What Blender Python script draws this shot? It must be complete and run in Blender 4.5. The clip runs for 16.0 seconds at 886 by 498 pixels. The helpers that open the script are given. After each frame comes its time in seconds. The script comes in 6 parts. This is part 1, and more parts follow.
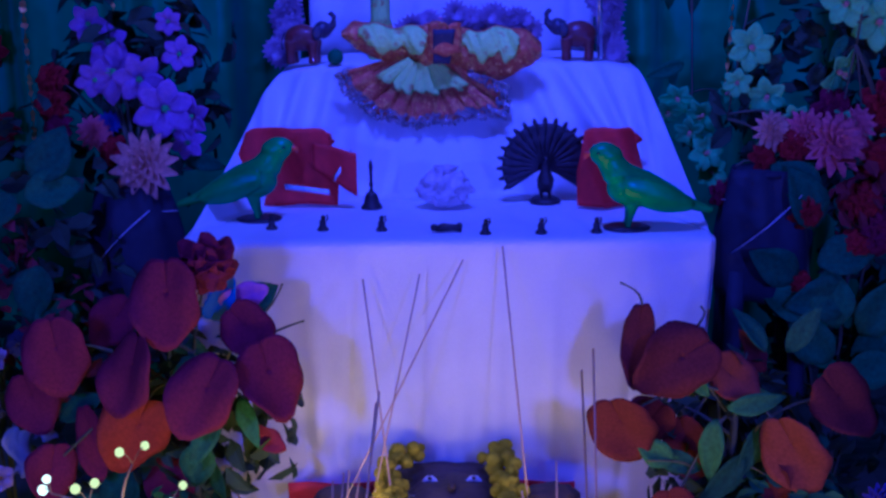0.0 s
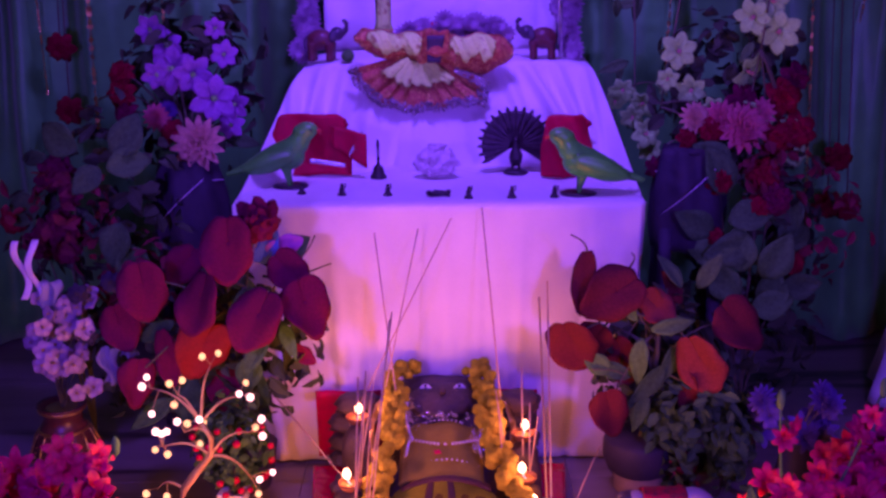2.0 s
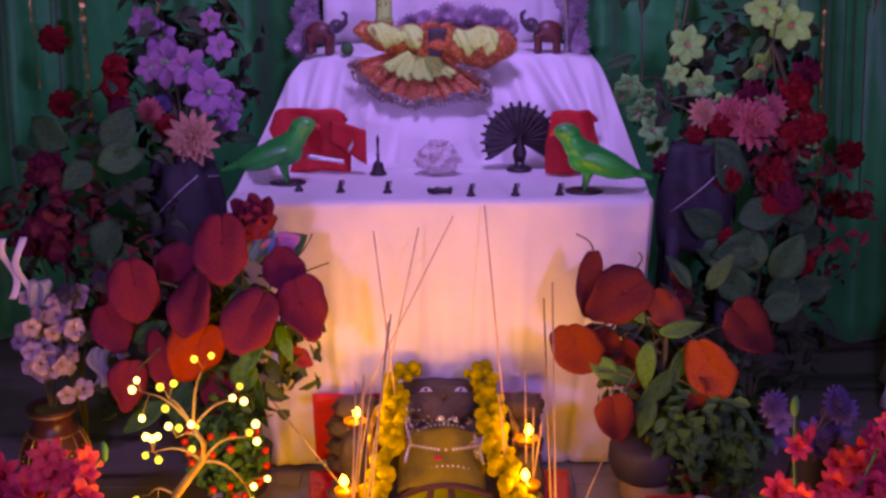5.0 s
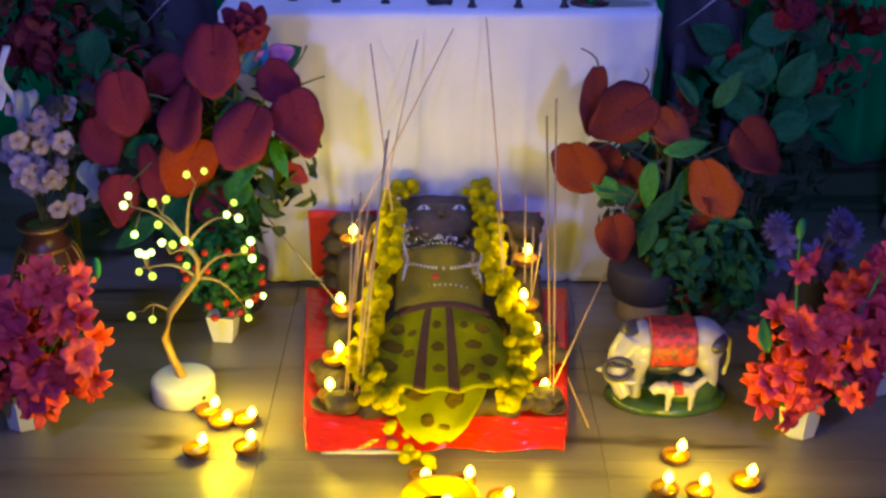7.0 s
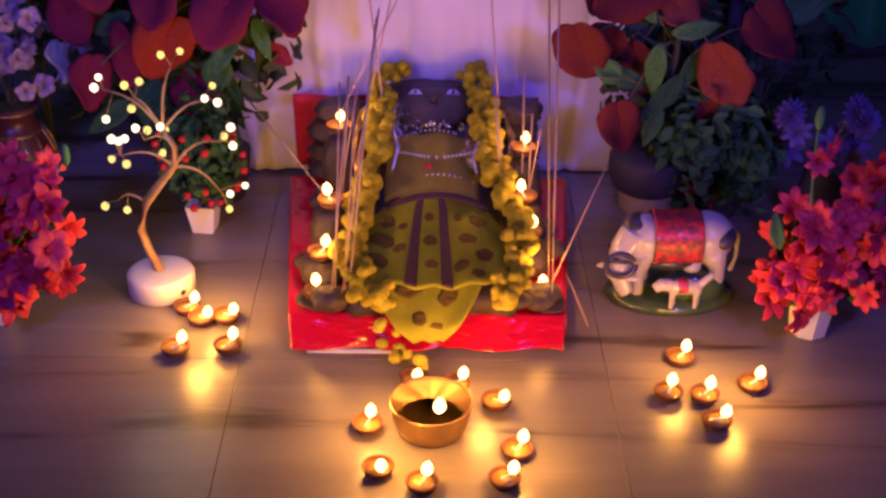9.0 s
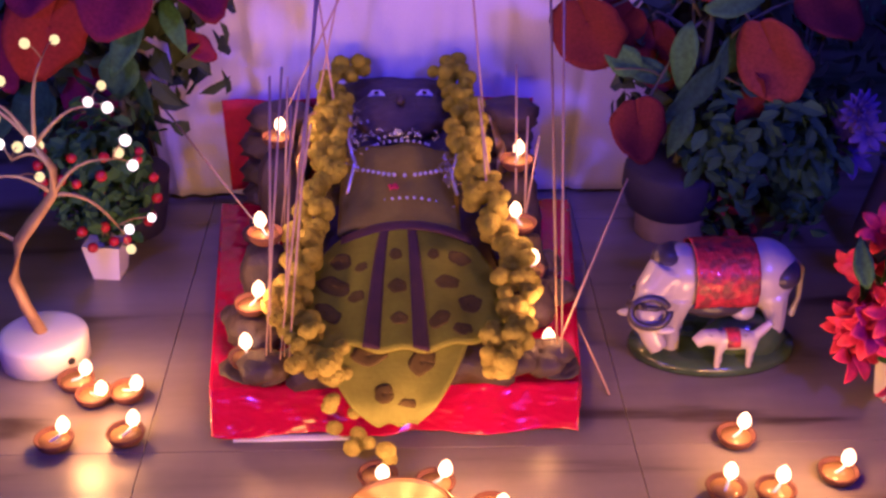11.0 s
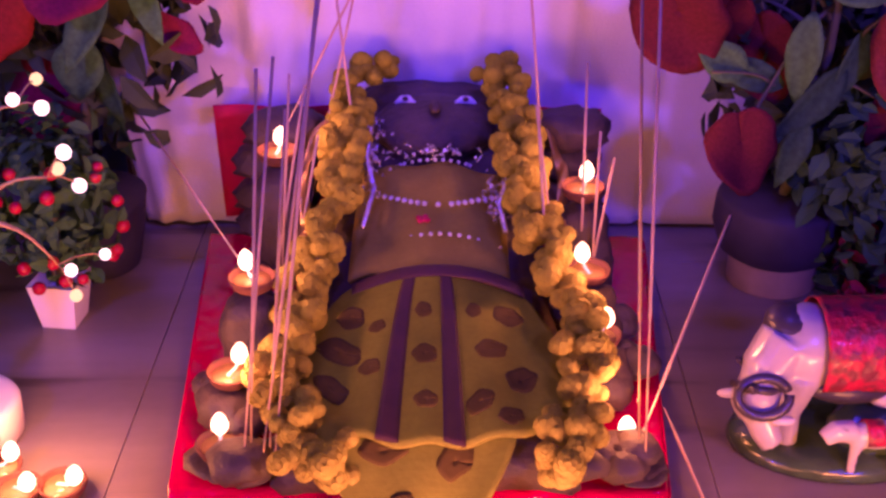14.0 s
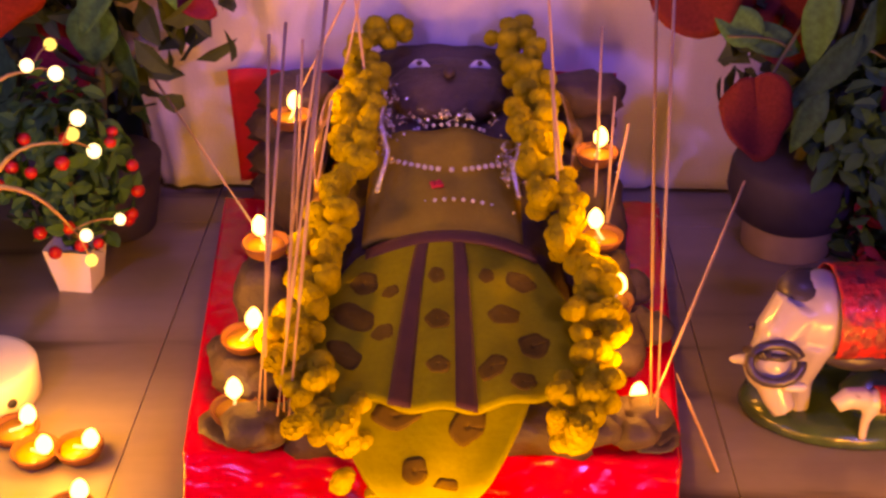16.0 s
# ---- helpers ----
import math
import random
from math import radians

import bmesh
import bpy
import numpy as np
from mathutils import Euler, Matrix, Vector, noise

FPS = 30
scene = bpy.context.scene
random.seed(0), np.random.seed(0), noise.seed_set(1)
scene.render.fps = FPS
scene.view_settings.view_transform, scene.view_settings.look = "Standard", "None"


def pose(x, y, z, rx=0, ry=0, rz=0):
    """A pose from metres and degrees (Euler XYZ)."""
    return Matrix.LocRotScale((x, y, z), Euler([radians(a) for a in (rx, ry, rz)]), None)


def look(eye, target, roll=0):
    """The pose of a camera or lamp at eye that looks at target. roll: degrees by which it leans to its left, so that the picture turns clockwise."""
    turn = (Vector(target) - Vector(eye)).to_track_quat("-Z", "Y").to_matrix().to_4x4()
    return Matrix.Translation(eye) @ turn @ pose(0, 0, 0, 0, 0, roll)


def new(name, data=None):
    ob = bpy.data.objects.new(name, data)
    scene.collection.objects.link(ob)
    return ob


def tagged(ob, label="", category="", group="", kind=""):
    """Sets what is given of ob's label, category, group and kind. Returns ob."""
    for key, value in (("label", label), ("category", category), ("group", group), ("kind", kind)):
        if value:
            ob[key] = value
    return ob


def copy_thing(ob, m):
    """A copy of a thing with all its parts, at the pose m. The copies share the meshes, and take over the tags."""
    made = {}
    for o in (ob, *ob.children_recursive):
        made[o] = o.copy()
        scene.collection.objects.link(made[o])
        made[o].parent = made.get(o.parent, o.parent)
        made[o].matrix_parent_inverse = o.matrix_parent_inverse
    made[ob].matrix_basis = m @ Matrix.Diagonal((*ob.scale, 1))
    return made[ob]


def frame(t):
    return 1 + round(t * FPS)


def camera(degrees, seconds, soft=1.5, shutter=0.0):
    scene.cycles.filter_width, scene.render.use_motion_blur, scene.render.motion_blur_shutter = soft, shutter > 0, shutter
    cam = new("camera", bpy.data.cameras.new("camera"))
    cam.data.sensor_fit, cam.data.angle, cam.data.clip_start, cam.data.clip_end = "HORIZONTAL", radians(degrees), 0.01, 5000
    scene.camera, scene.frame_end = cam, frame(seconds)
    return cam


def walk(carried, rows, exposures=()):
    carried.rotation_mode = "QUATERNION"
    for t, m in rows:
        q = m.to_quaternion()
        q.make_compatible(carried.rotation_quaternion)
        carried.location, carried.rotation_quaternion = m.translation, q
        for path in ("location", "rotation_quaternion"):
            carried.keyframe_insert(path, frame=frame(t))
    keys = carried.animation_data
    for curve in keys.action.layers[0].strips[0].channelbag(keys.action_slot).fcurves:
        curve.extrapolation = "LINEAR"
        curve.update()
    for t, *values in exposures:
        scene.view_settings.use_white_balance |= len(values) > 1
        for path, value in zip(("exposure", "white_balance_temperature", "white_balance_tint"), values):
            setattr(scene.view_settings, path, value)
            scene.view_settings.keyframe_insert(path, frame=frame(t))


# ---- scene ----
cam = camera(39.23, 16.0, soft=2.8)
# seconds, x, y, z, yaw, pitch, roll
ROWS = [
    (0.0, 0.020, 0.537, 1.180, 0.73, -14.36, 0.84),
    (0.5, 0.011, 0.387, 1.211, 0.08, -16.17, 0.69),
    (1.0, 0.002, 0.072, 1.286, -0.10, -16.02, 0.53),
    (1.5, 0.005, -0.087, 1.324, -0.08, -15.90, 0.62),
    (2.0, 0.001, -0.103, 1.328, -0.14, -15.87, 0.56),
    (2.5, 0.004, -0.031, 1.305, -0.09, -15.84, 0.63),
    (3.0, 0.014, -0.009, 1.297, 0.11, -15.79, 0.83),
    (5.5, 0.000, -0.019, 1.310, -0.04, -16.21, 0.34),
    (6.0, 0.006, -0.005, 1.301, 0.02, -17.95, 0.39),
    (6.5, -0.001, 0.020, 1.306, -0.02, -21.58, -0.09),
    (7.0, -0.008, 0.045, 1.291, -0.07, -24.53, -0.23),
    (7.5, -0.007, 0.048, 1.284, 0.03, -27.38, -0.41),
    (8.0, -0.022, 0.055, 1.287, -0.18, -29.39, -0.86),
    (8.2, -0.022, 0.055, 1.287, -0.14, -29.57, -0.91),
    (10.5, -0.003, 0.562, 1.060, -1.63, -30.06, -0.28),
    (11.0, 0.001, 0.672, 0.995, -1.87, -28.88, -0.17),
    (11.5, 0.015, 0.986, 0.861, -1.62, -29.01, -0.14),
    (12.0, 0.013, 1.056, 0.833, -1.39, -28.41, -0.26),
    (12.5, 0.007, 1.063, 0.824, -0.78, -28.08, -0.25),
    (13.0, 0.008, 1.067, 0.831, -0.45, -28.40, -0.27),
    (13.5, 0.002, 1.066, 0.827, -0.46, -28.19, -0.56),
    (14.0, 0.006, 1.062, 0.822, 0.17, -27.99, -0.42),
    (14.5, 0.001, 1.066, 0.824, 0.09, -29.25, -0.64),
    (15.0, -0.006, 1.071, 0.843, -0.08, -30.63, -0.87),
    (15.5, -0.001, 1.063, 0.824, 0.17, -29.70, -0.54),
    (16.0, 0.010, 1.063, 0.828, 0.92, -29.82, -0.16),
]
EXPOSURES = [
    (0.0, -0.03, 3412, 1), (0.45, 0.12, 3950, 24), (1.22, 0.17, 4200, 34), (1.45, 0.32, 6700, 155), (2.6, 0.32, 6735, 155), (3.2, 0.40, 6600, 132),
    (5.3, 1.05, 25000, -18), (6.0, 0.95, 25000, -18), (6.3, 0.95, 7000, -104), (7.4, 0.80, 7100, -74),
    (7.7, 0.2, 4460, 35), (8.2, 0.2, 4460, 35), (10.3, 0.25, 8700, 13), (10.65, 0.25, 8700, 13),
    (10.85, 0.12, 4760, 54), (12.2, 0.25, 4870, 74), (12.5, 0.25, 5850, 134), (15.0, 0.25, 5800, 113), (15.42, 0.42, 8900, 45), (16.0, 0.48, 9150, 28),
]
walk(cam, [(t, pose(x, y, z, 90 + pitch, roll, yaw)) for t, x, y, z, yaw, pitch, roll in ROWS], EXPOSURES)

# ---- light ----
world = bpy.data.worlds.new("night_room")
world.use_nodes = True
scene.world = world
world.node_tree.nodes["Background"].inputs[0].default_value = (0.12, 0.21, 0.24, 1)
world.node_tree.nodes["Background"].inputs[1].default_value = 0.56


def area_lamp(name, eye, target, size, power, colour, spread):
    d = bpy.data.lights.new(name, "AREA")
    d.size, d.energy, d.color, d.spread = size, power, colour, radians(spread)
    o = new(name, d)
    o.matrix_world = look(eye, target)
    return o


def point_lamp(name, x, y, z, power, colour, radius=0.03):
    d = bpy.data.lights.new(name, "POINT")
    d.energy, d.color, d.shadow_soft_size = power, colour, radius
    o = new(name, d)
    o.location = (x, y, z)
    return o


LED = (0.20, 0.13, 1.0)
FLAME = (1.0, 0.42, 0.045)
area_lamp("led_flood_lamp", (-0.88, 1.0, 1.0), (-0.66, 2.95, 0.74), 0.12, 5.3, LED, 128)
area_lamp("led_flood_lamp", (0.80, 1.0, 1.0), (0.72, 2.95, 0.74), 0.12, 5.8, LED, 128)
area_lamp("led_top_lamp", (0.0, 2.50, 2.00), (0.0, 3.35, 0.80), 0.20, 6.0, LED, 110)
for lx, ly, lz, lp in ((-0.10, 1.755, 0.085, 1.7), (-0.05, 1.640, 0.085, 1.5), (0.125, 1.665, 0.085, 1.6), (0.08, 1.84, 0.085, 1.15), (-0.004, 1.735, 0.070, 0.3),
                       (-0.425, 2.000, 0.085, 1.35), (-0.40, 2.07, 0.085, 1.25), (0.415, 1.90, 0.085, 1.15), (0.50, 1.83, 0.085, 1.3)):
    point_lamp("flame_light", lx, ly, lz, lp, FLAME, 0.02)
for lx, ly, lz, lp in ((-0.190, 2.430, 0.265, 0.42), (-0.206, 2.205, 0.215, 0.40), (-0.212, 2.09, 0.140, 0.40), (0.176, 2.365, 0.252, 0.42), (0.184, 2.215, 0.200, 0.40), (0.196, 2.07, 0.125, 0.40)):
    point_lamp("flame_light", lx, ly, lz, lp, FLAME, 0.012)


# ---- materials ----
def mat(name, colour, rough=0.6, metal=0.0, vary=0.15, scale=40.0, bump=0.15, fine=0.0, second=None, mix_at=0.5, mix_scale=None,
        emit=0.0, alpha=None, rand=0.0, sheen=0.0, coat=0.0, trans=0.0):
    """Principled surface with two scales of variation and bump."""
    m = bpy.data.materials.new(name)
    m.use_nodes = True
    nt = m.node_tree
    b = nt.nodes["Principled BSDF"]
    n, l = nt.nodes.new, nt.links.new
    co = n("ShaderNodeTexCoord")
    big = n("ShaderNodeTexNoise")
    big.inputs["Scale"].default_value = mix_scale or scale * 0.2
    big.inputs["Detail"].default_value = 4
    small = n("ShaderNodeTexNoise")
    small.inputs["Scale"].default_value = scale
    small.inputs["Detail"].default_value = 5
    l(co.outputs["Object"], big.inputs["Vector"])
    l(co.outputs["Object"], small.inputs["Vector"])
    c = Vector(colour)
    ramp = n("ShaderNodeValToRGB")
    e = ramp.color_ramp.elements
    if second:
        e[0].position, e[1].position = mix_at - 0.06, mix_at + 0.06
        e[0].color, e[1].color = (*colour, 1), (*second, 1)
    else:
        e[0].position, e[1].position = 0.3, 0.7
        e[0].color = (*(c * (1 - vary)), 1)
        e[1].color = (*[min(1, v) for v in c * (1 + vary)], 1)
    l(big.outputs["Fac"], ramp.inputs[0])
    hsv = n("ShaderNodeHueSaturation")
    l(ramp.outputs[0], hsv.inputs["Color"])
    val = n("ShaderNodeMath")
    val.operation = "MULTIPLY_ADD"
    val.inputs[1].default_value, val.inputs[2].default_value = vary * 1.6, 1 - vary * 0.8
    l(small.outputs["Fac"], val.inputs[0])
    if rand:
        info = n("ShaderNodeObjectInfo")
        geo = n("ShaderNodeNewGeometry")
        add = n("ShaderNodeMath")
        add.operation = "ADD"
        l(info.outputs["Random"], add.inputs[0])
        l(geo.outputs["Random Per Island"], add.inputs[1])
        ma = n("ShaderNodeMath")
        ma.operation = "MULTIPLY_ADD"
        ma.inputs[1].default_value, ma.inputs[2].default_value = rand, -rand
        l(add.outputs[0], ma.inputs[0])
        ad2 = n("ShaderNodeMath")
        ad2.operation = "ADD"
        l(val.outputs[0], ad2.inputs[0])
        l(ma.outputs[0], ad2.inputs[1])
        l(ad2.outputs[0], hsv.inputs["Value"])
    else:
        l(val.outputs[0], hsv.inputs["Value"])
    l(hsv.outputs[0], b.inputs["Base Color"])
    b.inputs["Roughness"].default_value = rough
    b.inputs["Metallic"].default_value = metal
    b.inputs["Sheen Weight"].default_value = sheen
    if rough > 0.74:
        b.inputs["Specular IOR Level"].default_value = 0.2
    b.inputs["Coat Weight"].default_value = coat
    b.inputs["Transmission Weight"].default_value = trans
    if bump:
        bn = n("ShaderNodeBump")
        bn.inputs["Strength"].default_value = bump
        bn.inputs["Distance"].default_value = 0.004
        l(small.outputs["Fac"], bn.inputs["Height"])
        l(bn.outputs[0], b.inputs["Normal"])
    if emit:
        b.inputs["Emission Color"].default_value = (*colour, 1)
        b.inputs["Emission Strength"].default_value = emit
    return m


def glow(name, colour, strength):
    m = bpy.data.materials.new(name)
    m.use_nodes = True
    nt = m.node_tree
    nt.nodes.clear()
    em, out = nt.nodes.new("ShaderNodeEmission"), nt.nodes.new("ShaderNodeOutputMaterial")
    em.inputs[0].default_value, em.inputs[1].default_value = (*colour, 1), strength
    nt.links.new(em.outputs[0], out.inputs[0])
    return m


M = {}
M["cloth"] = mat("white_cotton", (0.78, 0.77, 0.76), 0.85, vary=0.06, scale=260, bump=0.25, mix_scale=6, sheen=0.2)
M["tile"] = mat("floor_tile", (0.40, 0.37, 0.33), 0.30, vary=0.10, scale=60, bump=0.02, mix_scale=5, rand=0.06)
tnt = M["tile"].node_tree
tco = [n for n in tnt.nodes if n.type == "TEX_COORD"][0]
tbig = [n for n in tnt.nodes if n.type == "TEX_NOISE"][0]
tgeo = tnt.nodes.new("ShaderNodeNewGeometry")
tmap = tnt.nodes.new("ShaderNodeMapping")
tmap.inputs["Scale"].default_value = (0.35, 3.2, 1.0)
tnt.links.new(tgeo.outputs["Position"], tmap.inputs["Vector"])
tnt.links.new(tmap.outputs[0], tbig.inputs["Vector"])
tbig.inputs["Scale"].default_value, tbig.inputs["Detail"].default_value, tbig.inputs["Distortion"].default_value = 4.2, 7, 0.6
tramp = [n for n in tnt.nodes if n.type == "VALTORGB"][0].color_ramp
tramp.elements[0].position, tramp.elements[0].color = 0.33, (0.055, 0.040, 0.030, 1)
tramp.elements[1].position, tramp.elements[1].color = 0.42, (0.170, 0.146, 0.122, 1)
tel = tramp.elements.new(0.70)
tel.color = (0.215, 0.190, 0.160, 1)
M["grout"] = mat("grout", (0.30, 0.27, 0.23), 0.9)
M["wall"] = mat("wall_paint", (0.66, 0.68, 0.64), 0.8, vary=0.05, scale=90)
M["curtain"] = mat("green_satin", (0.022, 0.38, 0.095), 0.45, vary=0.3, scale=18, bump=0.1, sheen=0.3)
M["red_foil"] = mat("red_foil", (0.50, 0.004, 0.025), 0.20, vary=0.14, scale=34, bump=1.0, coat=0.5)
M["red_cloth"] = mat("red_cloth", (0.55, 0.015, 0.02), 0.7, vary=0.15, scale=200, bump=0.2)
M["paper"] = mat("white_paper", (0.8, 0.79, 0.77), 0.7, vary=0.03)
M["clay"] = mat("dung_clay", (0.066, 0.046, 0.033), 0.60, vary=0.4, scale=80, bump=1.0)
M["yellow_cloth"] = mat("yellow_print_cloth", (0.30, 0.31, 0.004), 0.82, vary=0.18, scale=150, bump=0.25, mix_scale=18)
M["print"] = mat("dull_brown_print", (0.135, 0.095, 0.006), 0.82, vary=0.3, scale=90, bump=0.2)
M["yellow"] = mat("plain_yellow_cloth", (0.36, 0.29, 0.025), 0.82, vary=0.12, scale=150, bump=0.2)
M["maroon"] = mat("maroon_band", (0.085, 0.032, 0.012), 0.6, vary=0.2, scale=120)
M["gold"] = mat("gold_trim", (0.75, 0.52, 0.14), 0.3, 0.9, vary=0.2, scale=220, bump=0.5)
M["silver"] = mat("silver_trim", (0.8, 0.78, 0.78), 0.25, 0.95, vary=0.2, scale=260, bump=0.6)
M["marigold"] = mat("marigold", (0.46, 0.41, 0.008), 0.8, vary=0.2, scale=160, bump=0.4, rand=0.10)
M["terracotta"] = mat("terracotta", (0.14, 0.058, 0.03), 0.8, vary=0.2, scale=120)
M["oil"] = mat("lamp_oil", (0.35, 0.20, 0.04), 0.08, vary=0.1, bump=0)
M["brass"] = mat("brass", (0.33, 0.20, 0.08), 0.42, 0.9, vary=0.2, scale=60, bump=0.15)
M["dark_metal"] = mat("dark_metal", (0.06, 0.05, 0.055), 0.45, 0.6, vary=0.3, scale=140, bump=0.4)
M["stick"] = mat("incense_stick", (0.62, 0.44, 0.24), 0.8, vary=0.15, scale=90)
M["petal_red"] = mat("red_felt_petal", (0.15, 0.014, 0.038), 0.9, vary=0.18, scale=120, bump=0.2, rand=0.10)
M["petal_maroon"] = mat("maroon_felt_petal", (0.120, 0.020, 0.020), 0.9, vary=0.2, scale=120, bump=0.2, rand=0.10)
M["petal_rust"] = mat("rust_felt_petal", (0.210, 0.045, 0.030), 0.9, vary=0.2, scale=120, bump=0.2, rand=0.1)
M["petal_orange"] = mat("orange_petal", (0.20, 0.022, 0.012), 0.8, vary=0.18, scale=120, bump=0.2, rand=0.1)
M["leaf"] = mat("dark_leaf", (0.040, 0.115, 0.042), 0.76, vary=0.3, scale=60, bump=0.25, rand=0.12)
M["leaf_deep"] = mat("deep_green_leaf", (0.055, 0.085, 0.040), 0.76, vary=0.3, scale=60, bump=0.2, rand=0.15)
M["rose_red"] = mat("dull_red_rose", (0.24, 0.010, 0.016), 0.75, vary=0.2, scale=70, bump=0.2, rand=0.1)
M["berry"] = mat("red_berry", (0.42, 0.015, 0.02), 0.35, vary=0.15, scale=60, bump=0.05)
M["leaf_light"] = mat("light_leaf", (0.055, 0.160, 0.050), 0.76, vary=0.25, scale=60, bump=0.2, rand=0.12)
M["stem"] = mat("stem", (0.10, 0.11, 0.05), 0.7, vary=0.2, scale=60)
M["lily_purple"] = mat("purple_lily", (0.34, 0.16, 0.36), 0.65, vary=0.15, scale=70, bump=0.15, rand=0.1)
M["lily_cream"] = mat("cream_lily", (0.27, 0.70, 0.19), 0.76, vary=0.12, scale=70, bump=0.15, rand=0.1)
M["peach"] = mat("peach_petal", (0.62, 0.34, 0.22), 0.65, vary=0.15, scale=70, bump=0.15, rand=0.1)
M["pink"] = mat("pink_petal", (0.56, 0.14, 0.15), 0.65, vary=0.2, scale=70, bump=0.15, rand=0.1)
M["scarlet"] = mat("scarlet_petal", (0.60, 0.030, 0.055), 0.6, vary=0.2, scale=70, bump=0.2, rand=0.12)
M["violet"] = mat("violet_petal", (0.10, 0.07, 0.22), 0.65, vary=0.2, scale=70, bump=0.2, rand=0.1)
M["white_plastic"] = mat("white_plastic", (0.62, 0.61, 0.60), 0.4, vary=0.03, scale=40, bump=0.03)
M["wire"] = mat("copper_bark", (0.30, 0.19, 0.09), 0.5, 0.2, vary=0.25, scale=110, bump=0.4)
M["bulb"] = glow("warm_bulb", (1.0, 0.82, 0.42), 2.3)
M["bulb_yellow"] = glow("yellow_bulb", (1.0, 0.72, 0.16), 1.25)
M["flame"] = glow("flame", (1.0, 0.56, 0.15), 6.5)
M["black"] = mat("black_pole", (0.012, 0.012, 0.02), 0.6, vary=0.2)
M["navy"] = mat("navy_cloth", (0.034, 0.030, 0.044), 0.7, vary=0.3, scale=60, bump=0.3)


# ---- mesh helpers ----
def mesh_of(name, bm, material, smooth=True):
    me = bpy.data.meshes.new(name)
    bmesh.ops.recalc_face_normals(bm, faces=bm.faces)
    bm.to_mesh(me)
    bm.free()
    for mm in material if isinstance(material, (list, tuple)) else [material]:
        me.materials.append(mm)
    if smooth:
        for p in me.polygons:
            p.use_smooth = True
    return me


def thing(name, label, category, at=(0, 0, 0), rz=0.0, group="", kind=""):
    o = new(name)
    o.matrix_world = pose(*at, 0, 0, rz)
    o.empty_display_size = 0.05
    return tagged(o, label, category, group, kind)


def part(name, bm, material, parent, label="", smooth=True):
    o = new(name, mesh_of(name, bm, material, smooth))
    o.parent = parent
    if label:
        tagged(o, label)
    return o


def solo(name, bm, material, label, category, at=(0, 0, 0), rz=0.0, group="", kind="", smooth=True):
    o = new(name, mesh_of(name, bm, material, smooth))
    o.matrix_world = pose(*at, 0, 0, rz)
    return tagged(o, label, category, group, kind)


def box(bm, x0, x1, y0, y1, z0, z1, bevel=0.0):
    r = bmesh.ops.create_cube(bm, size=1)
    for v in r["verts"]:
        v.co = Vector((x0 + (v.co.x + 0.5) * (x1 - x0), y0 + (v.co.y + 0.5) * (y1 - y0), z0 + (v.co.z + 0.5) * (z1 - z0)))
    if bevel:
        bmesh.ops.bevel(bm, geom=list({e for v in r["verts"] for e in v.link_edges}), offset=bevel, segments=2, profile=0.5, affect="EDGES")
    return bm


def lathe(profile, seg=24, bm=None, at=(0, 0, 0), ripple=0.0, waves=8):
    """Turns (radius, height) pairs round z."""
    bm = bm or bmesh.new()
    a = Vector(at)
    rings = []
    for r, z in profile:
        rings.append([bm.verts.new(a + Vector((r * (1 + ripple * math.cos(waves * k * math.tau / seg)) * math.cos(k * math.tau / seg),
                                               r * (1 + ripple * math.cos(waves * k * math.tau / seg)) * math.sin(k * math.tau / seg), z))) for k in range(seg)])
    for r0, r1 in zip(rings, rings[1:]):
        for k in range(seg):
            bm.faces.new((r0[k], r0[(k + 1) % seg], r1[(k + 1) % seg], r1[k]))
    if profile[0][0] > 1e-4:
        bm.faces.new(rings[0][::-1])
    if profile[-1][0] > 1e-4:
        bm.faces.new(rings[-1])
    bmesh.ops.remove_doubles(bm, verts=bm.verts, dist=1e-6)
    return bm


def tube(bm, pts, radii, seg=7):
    """A tube through points, with a radius for each."""
    pts = [Vector(p) for p in pts]
    if not isinstance(radii, (list, tuple)):
        radii = [radii] * len(pts)
    rings = []
    for i, p in enumerate(pts):
        d = (pts[min(i + 1, len(pts) - 1)] - pts[max(i - 1, 0)]).normalized()
        side = d.cross(Vector((0.31, 0.17, 0.93)))
        if side.length < 1e-3:
            side = d.cross(Vector((1, 0, 0)))
        side.normalize()
        up = side.cross(d)
        rings.append([bm.verts.new(p + radii[i] * (math.cos(a) * side + math.sin(a) * up)) for a in (k * math.tau / seg for k in range(seg))])
    for r0, r1 in zip(rings, rings[1:]):
        for k in range(seg):
            bm.faces.new((r0[k], r0[(k + 1) % seg], r1[(k + 1) % seg], r1[k]))
    bm.faces.new(rings[0][::-1])
    bm.faces.new(rings[-1])
    return bm


def curve_pts(a, b, sag=(0, 0, 0), n=8):
    a, b, s = Vector(a), Vector(b), Vector(sag)
    return [a.lerp(b, i / n) + s * math.sin(math.pi * i / n) for i in range(n + 1)]


def ball(bm, at, r, squash=(1, 1, 1), sub=2, rough=0.0, freq=60.0):
    res = bmesh.ops.create_icosphere(bm, subdivisions=sub, radius=1)
    a = Vector(at)
    for v in res["verts"]:
        d = Vector(v.co)
        k = 1 + (rough * noise.noise(Vector(at) * 13 + d * freq * 0.05) if rough else 0)
        v.co = a + Vector((d.x * r * squash[0], d.y * r * squash[1], d.z * r * squash[2])) * k
    return bm


